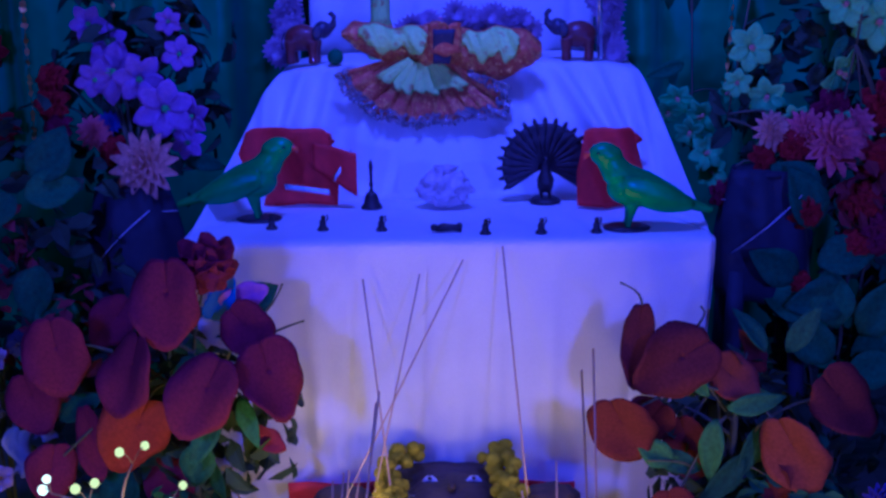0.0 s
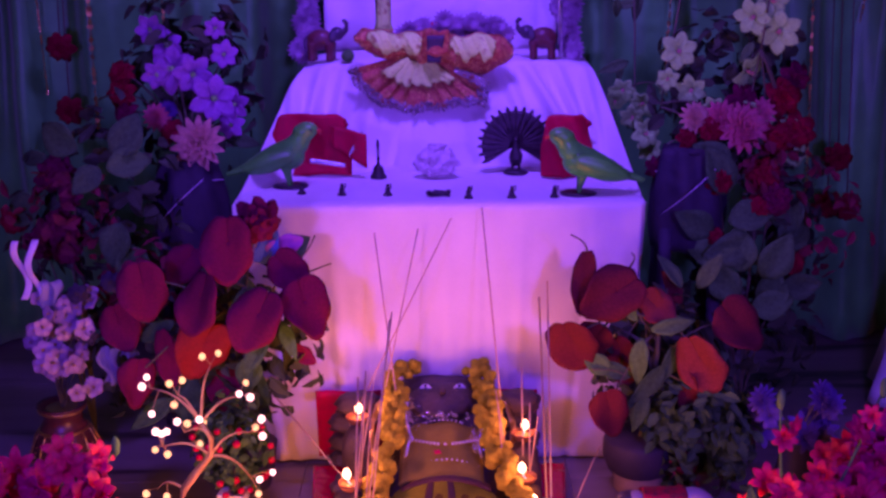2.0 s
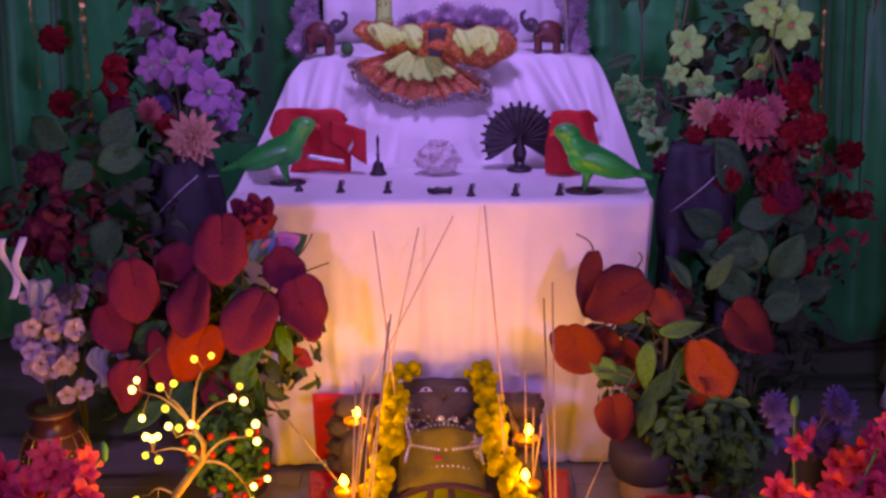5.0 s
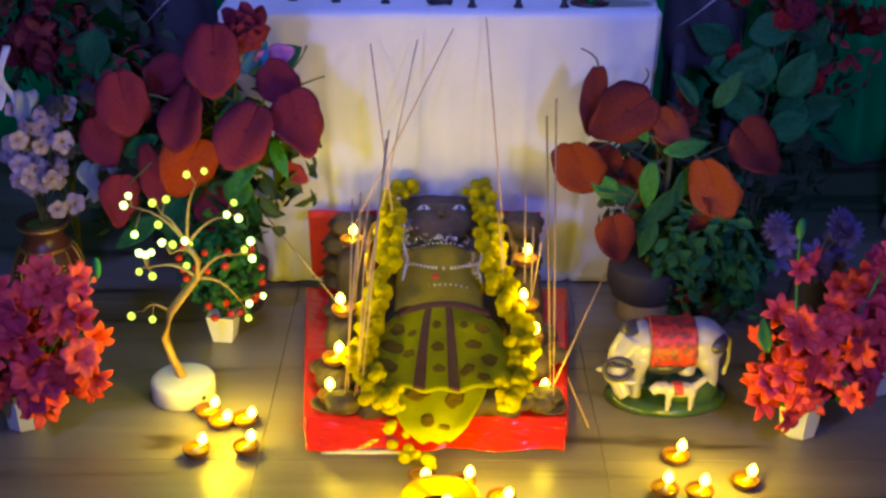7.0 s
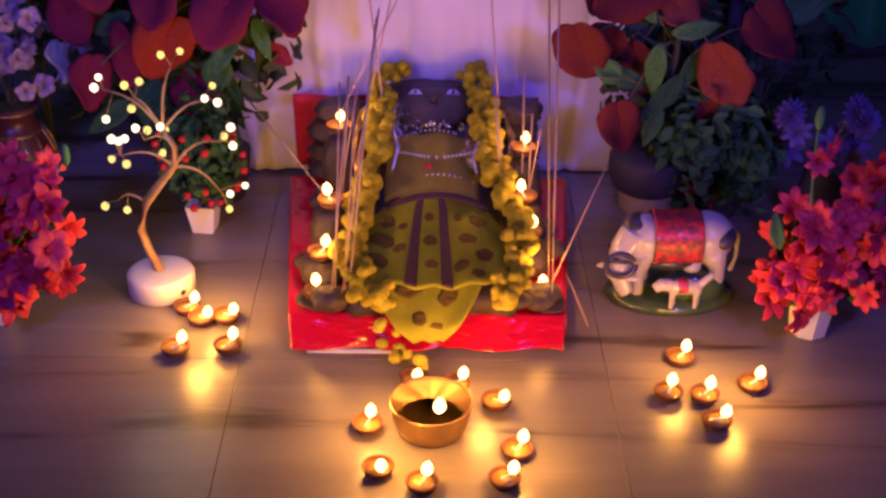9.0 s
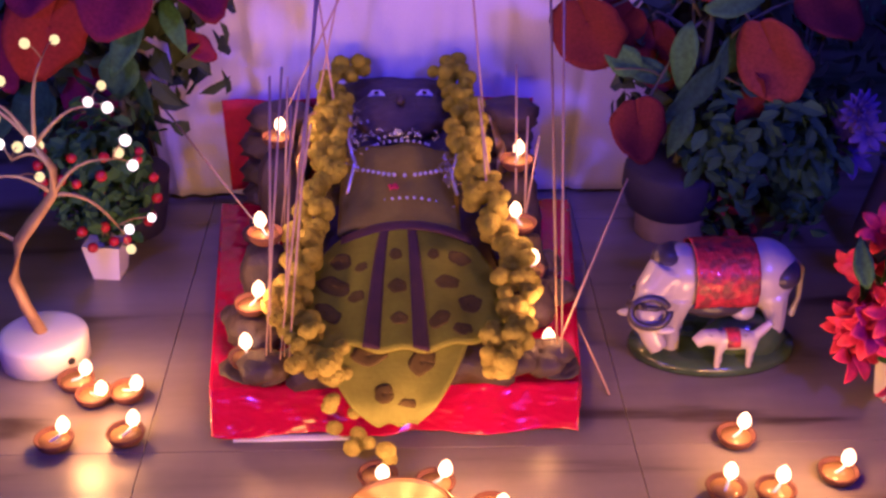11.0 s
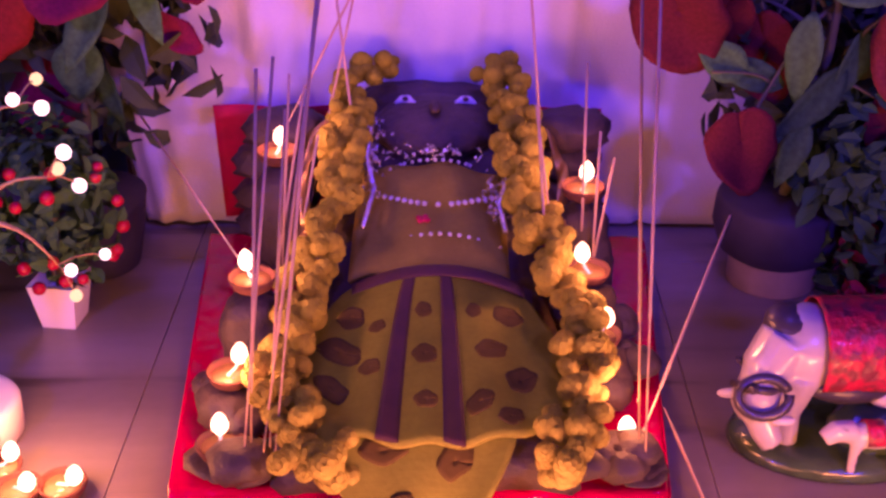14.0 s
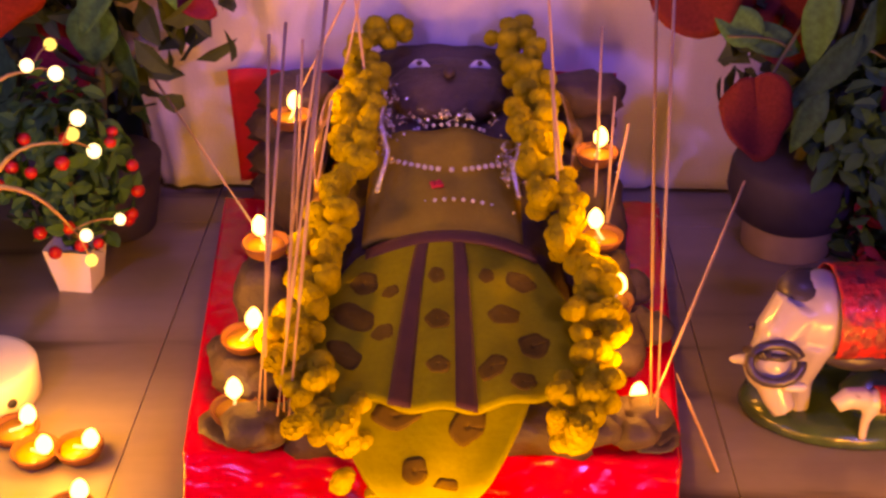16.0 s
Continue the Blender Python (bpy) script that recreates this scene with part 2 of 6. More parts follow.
def sheet(fn, nu, nv, thick=0.004, bm=None):
    """A closed sheet of some thickness from fn(u, v) -> point."""
    bm = bm or bmesh.new()
    g = [[Vector(fn(i / nu, j / nv)) for j in range(nv + 1)] for i in range(nu + 1)]
    top, low = [], []
    for i in range(nu + 1):
        a, b = [], []
        for j in range(nv + 1):
            du = g[min(i + 1, nu)][j] - g[max(i - 1, 0)][j]
            dv = g[i][min(j + 1, nv)] - g[i][max(j - 1, 0)]
            n = du.cross(dv)
            n = n.normalized() if n.length > 1e-12 else Vector((0, 0, 1))
            a.append(bm.verts.new(g[i][j]))
            b.append(bm.verts.new(g[i][j] - n * thick))
        top.append(a)
        low.append(b)
    for i in range(nu):
        for j in range(nv):
            bm.faces.new((top[i][j], top[i + 1][j], top[i + 1][j + 1], top[i][j + 1]))
            bm.faces.new((low[i][j], low[i][j + 1], low[i + 1][j + 1], low[i + 1][j]))
    for i in range(nu):
        bm.faces.new((top[i][0], low[i][0], low[i + 1][0], top[i + 1][0]))
        bm.faces.new((top[i][nv], top[i + 1][nv], low[i + 1][nv], low[i][nv]))
    for j in range(nv):
        bm.faces.new((top[0][j], top[0][j + 1], low[0][j + 1], low[0][j]))
        bm.faces.new((top[nu][j], low[nu][j], low[nu][j + 1], top[nu][j + 1]))
    return bm


def frame_of(way, roll=0.0):
    """A rotation whose z runs along way."""
    return Vector(way).to_track_quat("Z", "Y").to_matrix().to_4x4() @ Matrix.Rotation(roll, 4, "Z")


# ---- structure ----
def build_structure():
    solo("floor", box(bmesh.new(), -2.4, 2.4, -1.5, 3.9, -0.14, -0.006), M["grout"], "dark grout bed under pale stone floor tiles", "floor", kind="structure")
    solo("wall_north", box(bmesh.new(), -2.4, 2.4, 3.75, 3.9, -0.006, 2.7), M["wall"], "plain painted wall behind the green curtains", "wall", kind="structure")
    solo("wall_south", box(bmesh.new(), -2.4, 2.4, -1.65, -1.5, -0.006, 2.7), M["wall"], "plain painted wall of the room", "wall", kind="structure")
    solo("wall_west", box(bmesh.new(), -2.55, -2.4, -1.5, 3.75, -0.006, 2.7), M["wall"], "plain painted wall of the room", "wall", kind="structure")
    solo("wall_east", box(bmesh.new(), 2.4, 2.55, -1.5, 3.75, -0.006, 2.7), M["wall"], "plain painted wall of the room", "wall", kind="structure")
    solo("ceiling", box(bmesh.new(), -2.55, 2.55, -1.65, 3.9, 2.7, 2.8), M["wall"], "plain painted ceiling of the room", "ceiling", kind="structure")


build_structure()


# ---- green curtains ----
def curtain(name, x0, x1, y, label):
    rnd = random.Random(int(x0 * 100) + 7)
    ph = [rnd.uniform(0, 6.28) for _ in range(4)]

    def fn(u, v):
        x = x0 + (x1 - x0) * u
        z = 0.01 + 2.3 * v
        d = 0.045 * math.sin(x * 27 + ph[0] + 1.6 * math.sin(x * 5 + ph[3]) + 0.8 * math.sin(z * 2 + ph[1])) + 0.014 * math.sin(x * 61 + ph[2] + z * 1.5) + 0.05 * noise.noise(Vector((x * 5, z * 2.2, ph[3])))
        return (x, y + d, z)
    return solo(name, sheet(fn, 110, 26, 0.003), M["curtain"], label, "curtain", group="green curtains")


curtain("curtain", -2.3, -0.36, 3.52, "dark green satin curtain hanging in deep folds")
curtain("curtain", 0.38, 2.3, 3.52, "dark green satin curtain hanging in deep folds")
curtain("curtain", -0.42, 0.44, 3.60, "dark green satin curtain behind the shrine")


# ---- shrine table ----
TW0, TW1, TY0, TY1, TZ = -0.485, 0.465, 2.69, 3.12, 0.645


def build_table():
    t = thing("altar_table", "low altar table draped in white cotton cloth to the floor", "table", (0, 0, 0))
    part("tabletop", box(bmesh.new(), TW0 + 0.012, TW1 - 0.012, TY0 + 0.012, TY1 + 0.3, 0.60, TZ - 0.012, 0.004), M["brass"], t)
    for lx in (TW0 + 0.05, TW1 - 0.05):
        for ly in (TY0 + 0.05, TY1 + 0.2):
            part("leg", box(bmesh.new(), lx - 0.02, lx + 0.02, ly - 0.02, ly + 0.02, 0, 0.6, 0.003), M["brass"], t)
    # one folded cloth: over the top and down the front
    rnd = random.Random(3)
    folds = [(rnd.uniform(0.02, 0.98), rnd.uniform(-1, 1), rnd.uniform(0.008, 0.02)) for _ in range(16)]

    def front(u, v):
        x = TW0 + (TW1 - TW0) * u
        if v < 0.36:
            k = v / 0.36
            return (x, TY1 + 0.06 - (TY1 + 0.06 - TY0 - 0.006) * k, TZ + 0.0012 * noise.noise(Vector((x * 9, k * 4, 0))))
        k = (v - 0.36) / 0.64
        ang = min(1, k / 0.02)
        z = TZ - 0.006 * ang - (TZ - 0.012) * max(0, k - 0.02) / 0.98
        d = 0.004 * noise.noise(Vector((x * 7, z * 2.2, 3.1))) + sum(a * 0.016 * k * math.exp(-((u - c) / w) ** 2) for c, a, w in folds)
        return (x * (1 - 0.13 * k ** 1.5), TY0 - 0.004 * ang - d - 0.004 * k, z)
    part("tablecloth", sheet(front, 120, 66, 0.002), M["cloth"], t, "white cotton tablecloth with soft vertical creases")
    for x, s in ((TW0, -1), (TW1, 1)):
        def side(u, v, x=x, s=s):
            z = TZ - 0.003 - (TZ - 0.012) * v
            y = TY0 + 0.002 + (TY1 - TY0 + 0.1) * u
            return (x + s * (0.003 + 0.010 * v * math.sin(u * 22) + 0.004 * v) - s * 0.062 * v ** 1.5, y, z)
        part("side_drape", sheet(side, 24, 20, 0.002), M["cloth"], t)


build_table()


def build_riser():
    """Raised tier behind the tabletop, under one draped white cloth."""
    t = thing("altar_riser", "raised altar tier covered by a draped white cloth", "riser", (0, 0, TZ + 0.003))
    part("box", box(bmesh.new(), -0.34, 0.36, 3.20, 3.44, 0, 0.225, 0.01), M["brass"], t)
    rnd = random.Random(5)
    ridges = [(-0.385, 0.02, 0.022, 0.022), (-0.33, -0.06, 0.022, 0.030), (-0.26, -0.05, 0.026, 0.026), (-0.18, -0.04, 0.03, 0.018), (-0.08, 0.02, 0.05, 0.006), (0.12, 0.05, 0.035, 0.012), (0.19, 0.11, 0.024, 0.022), (0.27, 0.16, 0.024, 0.032), (0.33, 0.10, 0.022, 0.026), (0.385, 0.03, 0.02, 0.018)]

    def fn(u, v):
        s = 2 * u - 1
        if v < 0.22:
            k = v / 0.22
            x = 0.014 + 0.380 * s
            return (x, 3.46 - 0.27 * k, 0.258 - 0.016 * abs(s) ** 6 + 0.003 * noise.noise(Vector((x * 12, k * 3, 1))))
        if v > 0.90:
            k = (v - 0.90) / 0.10
            x = -0.006 + s * (0.474 - 0.004 * k)
            return (x, 3.055 - 0.30 * abs(s) ** 5 - 0.035 * k, 0.0035 * (1 - k) - 0.001)
        k = (v - 0.22) / 0.68
        flare = abs(s) ** 5
        x = 0.014 - 0.020 * k + s * (0.380 + 0.094 * k ** 0.7)
        yb = 3.055 - 0.30 * flare
        y = 3.190 + (yb - 3.190) * k ** 1.4 - 0.014 * math.sin(math.pi * k)
        z = 0.0035 + 0.2515 * (1 - k) ** 1.08 - 0.016 * abs(s) ** 6 * (1 - k)
        f = 0.0
        for c, lean, w, h in ridges:
            f += 1.25 * h * math.exp(-((x - c - lean * (k - 0.3)) / (0.75 * w)) ** 2) * math.sin(math.pi * min(1, k * 0.95 + 0.05)) ** 0.8
        return (x, y - f, z + f * 0.30)
    part("drape", sheet(fn, 190, 60, 0.002), M["cloth"], t, "white cotton drape with hanging folds")


build_riser()


# ---- platform with the lying clay figure ----
PX0, PX1, PY0, PY1, PZ = -0.258, 0.228, 2.018, 2.56, 0.046


def build_platform():
    t = thing("offering_board", "low wooden board wrapped in glossy red foil cloth", "board", (0, 0, 0))
    part("board", box(bmesh.new(), PX0 + 0.01, PX1 - 0.01, PY0 + 0.01, PY1, 0.0, PZ - 0.006, 0.004), M["terracotta"], t)

    def wrap(u, v):
        x = PX0 + (PX1 - PX0) * u
        w = 0.004 * noise.noise(Vector((x * 22, v * 9, 2))) + 0.0045 * abs(noise.noise(Vector((x * 34 + v * 9, v * 26 - x * 11, 5)))) - 0.001
        if v < 0.78:
            k = v / 0.78
            y = PY1 - (PY1 - PY0) * k
            xx = x + (u - 0.5) * 0.10 * (1 - k)
            return (xx, y, PZ + w)
        k = (v - 0.78) / 0.22
        return (x - (u - 0.5) * 0.010 * k, PY0 - 0.048 * k - 0.006 * k * math.sin(u * 19) * k - w, PZ - (PZ - 0.006) * k)
    part("wrap", sheet(wrap, 130, 110, 0.002), M["red_foil"], t, "glossy crinkled red foil cloth")
    for x, s in ((PX0, -1), (PX1, 1)):
        def side(u, v, x=x, s=s):
            xx = x + s * 0.050 * u
            return (xx + s * (0.001 + 0.006 * v * math.sin(u * 17)), PY0 + (PY1 - PY0) * u, PZ - 0.001 - (PZ - 0.006) * v)
        part("side_fold", sheet(side, 40, 6, 0.002), M["red_foil"], t)
    part("back_flap", sheet(lambda u, v: (-0.305 + 0.525 * u, 2.665 - 0.03 * v + 0.006 * math.sin(u * 25), 0.02 + 0.182 * v), 40, 8, 0.002), M["red_cloth"], t, "upright red cloth against the tablecloth")
    part("paper_edge", sheet(lambda u, v: (-0.225 + 0.15 * u, 1.976 - 0.012 * v, 0.003 - 0.002 * v), 8, 3, 0.001), M["paper"], t, "white paper edge under the red cloth")


build_platform()


def fig_z(y):
    """Height of the lying figure's top along its length."""
    k = (y - 1.98) / 0.68
    return 0.085 + 0.150 * max(0.0, min(1.0, k))


def build_figure():
    """The lying figure in its dress: one plain mesh, painted by material slots."""
    bm = bmesh.new()
    mats = [M["clay"], M["yellow_cloth"], M["yellow"], M["maroon"], M["paper"], M["print"]]

    def fill(start, idx):
        bm.faces.ensure_lookup_table()
        for f in bm.faces[start:]:
            f.material_index = idx
    # slab body of clay
    n0 = len(bm.faces)

    def slab(u, v):
        y = 2.01 + 0.65 * v
        half = 0.150 - 0.03 * v
        s = 2 * u - 1
        return (-0.008 + half * s, y, fig_z(y) - 0.004 - 0.03 * abs(s) ** 4 + 0.006 * noise.noise(Vector((u * 6, v * 9, 0))))
    sheet(slab, 24, 40, 0.05, bm)
    fill(n0, 0)
    # clay bedding under the slab
    n0 = len(bm.faces)
    box(bm, -0.120, 0.104, 2.04, 2.64, PZ, 0.2)
    bm.faces.ensure_lookup_table()
    for v in {v for f in bm.faces[n0:] for v in f.verts}:
        if v.co.z > PZ + 0.01:
            v.co.z = fig_z(v.co.y) - 0.035
    fill(n0, 0)
    # head block
    n0 = len(bm.faces)
    ball(bm, (-0.004, 2.560, 0.206), 0.090, (0.90, 0.98, 0.36), 3, 0.05, 40)
    ball(bm, (-0.004, 2.535, 0.242), 0.010, (0.8, 1.6, 0.7), 2)
    fill(n0, 0)
    n0 = len(bm.faces)
    for sx in (-1, 1):
        tube(bm, [(-0.004 + sx * (0.026 + 0.009 * k), 2.565 + 0.010 * math.sin(k * 1.0) + 0.003 * k, 0.2375 - 0.0018 * k) for k in range(4)], [0.0014, 0.0064, 0.0064, 0.0014], 8)
    fill(n0, 4)
    n0 = len(bm.faces)
    for sx in (-1, 1):
        ball(bm, (-0.004 + sx * 0.039, 2.572, 0.2390), 0.0042, (1, 1, 0.8), 2)
    fill(n0, 0)
    # bodice
    n0 = len(bm.faces)
    sheet(lambda u, v: (-0.008 + (0.090 - 0.002 * v) * (2 * u - 1), 2.262 + 0.185 * v, fig_z(2.262 + 0.185 * v) + 0.016 - 0.02 * (2 * u - 1) ** 2 + 0.003 * math.sin(u * 15 + v * 5)), 22, 14, 0.006, bm)
    fill(n0, 2)
    # waist sash
    n0 = len(bm.faces)
    sheet(lambda u, v: (0.002 + 0.094 * (2 * u - 1), 2.243 + 0.026 * v - 0.010 * (2 * u - 1) ** 2, fig_z(2.25) + 0.017 - 0.02 * (2 * u - 1) ** 2 + 0.005 * math.sin(math.pi * v)), 22, 6, 0.006, bm)
    fill(n0, 3)
    # flared skirt with two dark bands
    n0 = len(bm.faces)

    def skirt(u, v):
        s = 2 * u - 1
        y = 2.252 - 0.240 * v + 0.075 * s * s * v
        half = 0.086 + 0.078 * v ** 0.7
        return (-0.004 + half * s, y, fig_z(y) + 0.012 - 0.022 * s * s + 0.004 * math.cos(s * 16) * v)
    sheet(skirt, 60, 26, 0.005, bm)
    fill(n0, 1)
    n0 = len(bm.faces)
    for c in (-0.27, 0.15):
        sheet(lambda u, v, c=c: (skirt(0.5 + 0.5 * (c * (1 - 0.06 * v) + 0.14 * (u - 0.5)), v)[0], skirt(0.5 + 0.5 * c, v)[1], skirt(0.5 + 0.5 * (c + 0.14 * (u - 0.5)), v)[2] + 0.003), 4, 24, 0.003, bm)
    fill(n0, 3)
    # leaf-shaped prints on the skirt
    n0 = len(bm.faces)
    for c, v0, rs, rv in ((-0.08, 0.25, 0.09, 0.05), (-0.05, 0.52, 0.11, 0.06), (-0.03, 0.78, 0.09, 0.05), (0.32, 0.80, 0.10, 0.07), (-0.72, 0.30, 0.14, 0.09), (-0.70, 0.54, 0.20, 0.09), (-0.66, 0.78, 0.13, 0.08),
                          (-0.44, 0.62, 0.08, 0.06), (0.46, 0.50, 0.15, 0.06), (0.62, 0.70, 0.12, 0.08), (0.50, 0.90, 0.10, 0.05), (0.68, 0.28, 0.14, 0.08), (0.38, 0.25, 0.08, 0.05), (-0.46, 0.36, 0.07, 0.05)):
        def blotch(u, v, c=c, v0=v0, rs=rs, rv=rv):
            a = u * math.tau
            r = (0.02 + 0.98 * v) * (0.92 + 0.10 * math.sin(2 * a + 9 * c) + 0.06 * math.sin(5 * a + v0 * 20))
            p = skirt(0.5 + 0.5 * (c + rs * r * math.cos(a)), min(0.99, v0 + rv * r * math.sin(a)))
            return (p[0], p[1], p[2] + 0.0056)
        sheet(blotch, 20, 3, 0.0012, bm)
    fill(n0, 5)
    # lower yellow panel hanging over the board's front
    n0 = len(bm.faces)

    def tail(u, v):
        s = 2 * u - 1
        half = 0.100 * (1 - 0.72 * v ** 1.4)
        y = 2.05 - 0.085 * min(1, v / 0.7) - 0.022 * v
        return (-0.016 + half * s, y, 0.107 - 0.044 * min(1, v / 0.7) - 0.022 * max(0, v - 0.7) / 0.3 + 0.003 * math.sin(s * 6 + v * 3))
    sheet(tail, 26, 12, 0.004, bm)
    fill(n0, 1)
    n0 = len(bm.faces)
    for c, v0, rs, rv in ((-0.35, 0.22, 0.30, 0.10), (0.42, 0.30, 0.20, 0.14), (-0.20, 0.62, 0.22, 0.10), (0.30, 0.72, 0.20, 0.09)):
        def mark(u, v, c=c, v0=v0, rs=rs, rv=rv):
            a = u * math.tau
            r = (0.02 + 0.98 * v) * (0.95 + 0.10 * math.sin(2 * a + 7 * c) + 0.06 * math.sin(5 * a))
            p = tail(0.5 + 0.5 * (c + rs * r * math.cos(a)), v0 + rv * r * math.sin(a))
            return (p[0], p[1], p[2] + 0.0052)
        sheet(mark, 20, 3, 0.0012, bm)
    fill(n0, 5)
    o = new("lying_clay_figure", mesh_of("lying_clay_figure", bm, mats))
    tagged(o, "dark clay votive figure lying on red cloth, dressed in printed yellow", "votive figure")


build_figure()


# ---- floor tiles ----
def build_tiles():
    floor = bpy.data.objects["floor"]
    s, gap = 0.630, 0.0005
    me = mesh_of("tile", box(bmesh.new(), gap, s - gap, gap, s - gap, -0.0058, 0.0, 0.0006), M["tile"], smooth=False)
    for i in range(-3, 4):
        for j in range(-5, 3):
            o = new("tile", me)
            o.matrix_world = pose(-0.337 + s * i, 1.947 + s * j, 0)
            o.parent = floor


build_tiles()


# ---- oil lamps ----
def teardrop(bm, at, r, h, lean=0.0, seg=12):
    prof = [(0.0, 0.0), (0.6 * r, 0.06 * h), (r, 0.28 * h), (1.02 * r, 0.48 * h), (0.82 * r, 0.70 * h), (0.45 * r, 0.88 * h), (0.0, h)]
    start = len(bm.verts)
    lathe(prof, seg, bm)
    bm.verts.ensure_lookup_table()
    for v in bm.verts[start:]:
        k = v.co.z / h
        v.co = Vector(at) + Vector((v.co.x + lean * k * k, v.co.y, v.co.z))
    return bm


def build_diya():
    t = thing("oil_lamp", "small terracotta oil lamp with a burning wick", "oil lamp", (0, 0, -5), group="burning clay oil lamps")
    prof = [(0.0, 0.0), (0.013, 0.0), (0.021, 0.006), (0.0255, 0.016), (0.0245, 0.0185), (0.0225, 0.0155), (0.017, 0.010), (0.0, 0.009)]
    part("bowl", lathe(prof, 22), M["terracotta"], t, "terracotta bowl")
    part("oil", lathe([(0.0, 0.0125), (0.0195, 0.0125), (0.0195, 0.0135), (0.0, 0.0137)], 20), M["oil"], t, "yellow lamp oil")
    part("wick", tube(bmesh.new(), [(-0.006, 0.0, 0.0135), (0.006, 0.0, 0.015), (0.014, 0.0, 0.021)], [0.002, 0.002, 0.0015], 6), M["paper"], t)
    part("flame", teardrop(bmesh.new(), (0.0145, 0, 0.0185), 0.0084, 0.0235, 0.0020), M["flame"], t, "bright yellow flame")
    return t


DIYA = build_diya()
DIYAS = (
    (-0.453, 2.093, 25), (-0.421, 2.058, -30), (-0.451, 1.960, 45), (-0.378, 2.065, -15), (-0.362, 1.970, 55), (0.423, 1.944, 40),
    (0.386, 1.841, 60), (0.445, 1.835, 45), (0.532, 1.868, 30), (0.451, 1.766, 10), (-0.088, 1.644, -70), (-0.021, 1.610, 60),
    (0.103, 1.621, 25), (0.126, 1.690, 50), (0.099, 1.814, -35), (0.033, 1.861, 30), (-0.037, 1.877, -65), (-0.109, 1.750, 70),
)
for dx, dy, turn in DIYAS:
    copy_thing(DIYA, pose(dx, dy, 0, 0, 0, turn))
BOARD_DIYAS = ((-0.193, 2.437, 0.204, 80), (-0.194, 2.205, 0.160, 120), (-0.207, 2.117, 0.100, 60), (-0.212, 2.060, 0.052, 100), (0.169, 2.370, 0.191, 70), (0.166, 2.257, 0.144, 110), (0.169, 2.166, 0.117, 50), (0.192, 2.060, 0.052, 90))


def build_clay_lumps():
    """Clay cakes on the board that carry the lamps and the incense sticks."""
    rnd = random.Random(21)
    for dx, dy, dz, turn in BOARD_DIYAS:
        bm = bmesh.new()
        hh = dz - PZ
        ball(bm, (0, 0, hh * 0.5), 1.0, (0.036 + 0.006 * rnd.random(), 0.034, hh * 0.5 + 0.001), 3, 0.18, 50)
        ball(bm, (0.01, -0.012, hh * 0.4), 1.0, (0.030, 0.028, hh * 0.40), 3, 0.2, 60)
        for v in bm.verts:
            v.co.z = min(max(v.co.z, 0.0), hh)
        solo("clay_cake", bm, M["clay"], "dark rough clay cake under an oil lamp", "clay cake", (dx, dy, PZ + 0.003), group="clay cakes on the board")
        copy_thing(DIYA, pose(dx, dy, dz + 0.003, 0, 0, turn))
    for x, y, r in ((-0.180, 2.045, 0.044), (-0.130, 2.050, 0.036), (0.160, 2.050, 0.036), (0.192, 2.050, 0.036), (-0.215, 2.33, 0.036), (0.205, 2.30, 0.032), (-0.225, 2.430, 0.034), (0.222, 2.225, 0.034), (-0.228, 2.165, 0.032)):
        bm = bmesh.new()
        for k in range(5):
            ball(bm, (rnd.uniform(-0.4, 0.4) * r, rnd.uniform(-0.4, 0.4) * r, 0.012 + rnd.random() * 0.012), r * rnd.uniform(0.55, 0.8), (1, 1, 0.6), 2, 0.3, 60)
        for v in bm.verts:
            v.co.z = max(v.co.z, 0.0)
        z = PZ + 0.004 if y < 2.5 else PZ + 0.004
        solo("clay_cake", bm, M["clay"], "dark rough clay cake holding incense sticks", "clay cake", (x, y, z), group="clay cakes on the board")


build_clay_lumps()


def clay_stack(x, y, r, layers, seed):
    """Round clay cakes piled on one another at the board's back corners."""
    rnd = random.Random(seed)
    z = PZ + 0.004
    for k in range(layers):
        h = rnd.uniform(0.040, 0.048)
        bm = bmesh.new()
        ball(bm, (0, 0, h * 0.5), 1.0, (r * rnd.uniform(0.9, 1.08), r * rnd.uniform(0.75, 0.9), h * 0.62), 3, 0.30, 70)
        for v in bm.verts:
            v.co.z = min(max(v.co.z, 0.0), h)
        solo("clay_cake", bm, M["clay"], "dark rough clay cake in a pile against red cloth", "clay cake", (x + rnd.uniform(-0.008, 0.008), y + rnd.uniform(-0.006, 0.006), z), group="clay cakes on the board")
        z += h + 0.0005


clay_stack(-0.205, 2.555, 0.054, 4, 1)
clay_stack(0.168, 2.540, 0.047, 4, 2)
DIYA.matrix_world = pose(-0.012, 1.730, 0.030, 0, 0, -5) @ Matrix.Diagonal((1.15, 1.15, 1.25, 1))


def build_brass_bowl():
    t = thing("brass_bowl", "round brass bowl with an oil lamp burning inside", "bowl", (-0.008, 1.752, 0))
    prof = [(0.0, 0.0), (0.042, 0.0), (0.054, 0.008), (0.061, 0.030), (0.0635, 0.056), (0.0645, 0.058), (0.0615, 0.057), (0.058, 0.031), (0.050, 0.012), (0.0, 0.008)]
    part("bowl", lathe(prof, 40), M["brass"], t)
    part("trivet", lathe([(0.0, 0.0085), (0.03, 0.0085), (0.024, 0.0285), (0.0, 0.0285)], 20), M["terracotta"], t, "clay foot under the lamp")
    part("rim", lathe([(0.0630, 0.0555), (0.0660, 0.0570), (0.0655, 0.0600), (0.0620, 0.0590), (0.0630, 0.0555)], 40), M["brass"], t)


build_brass_bowl()


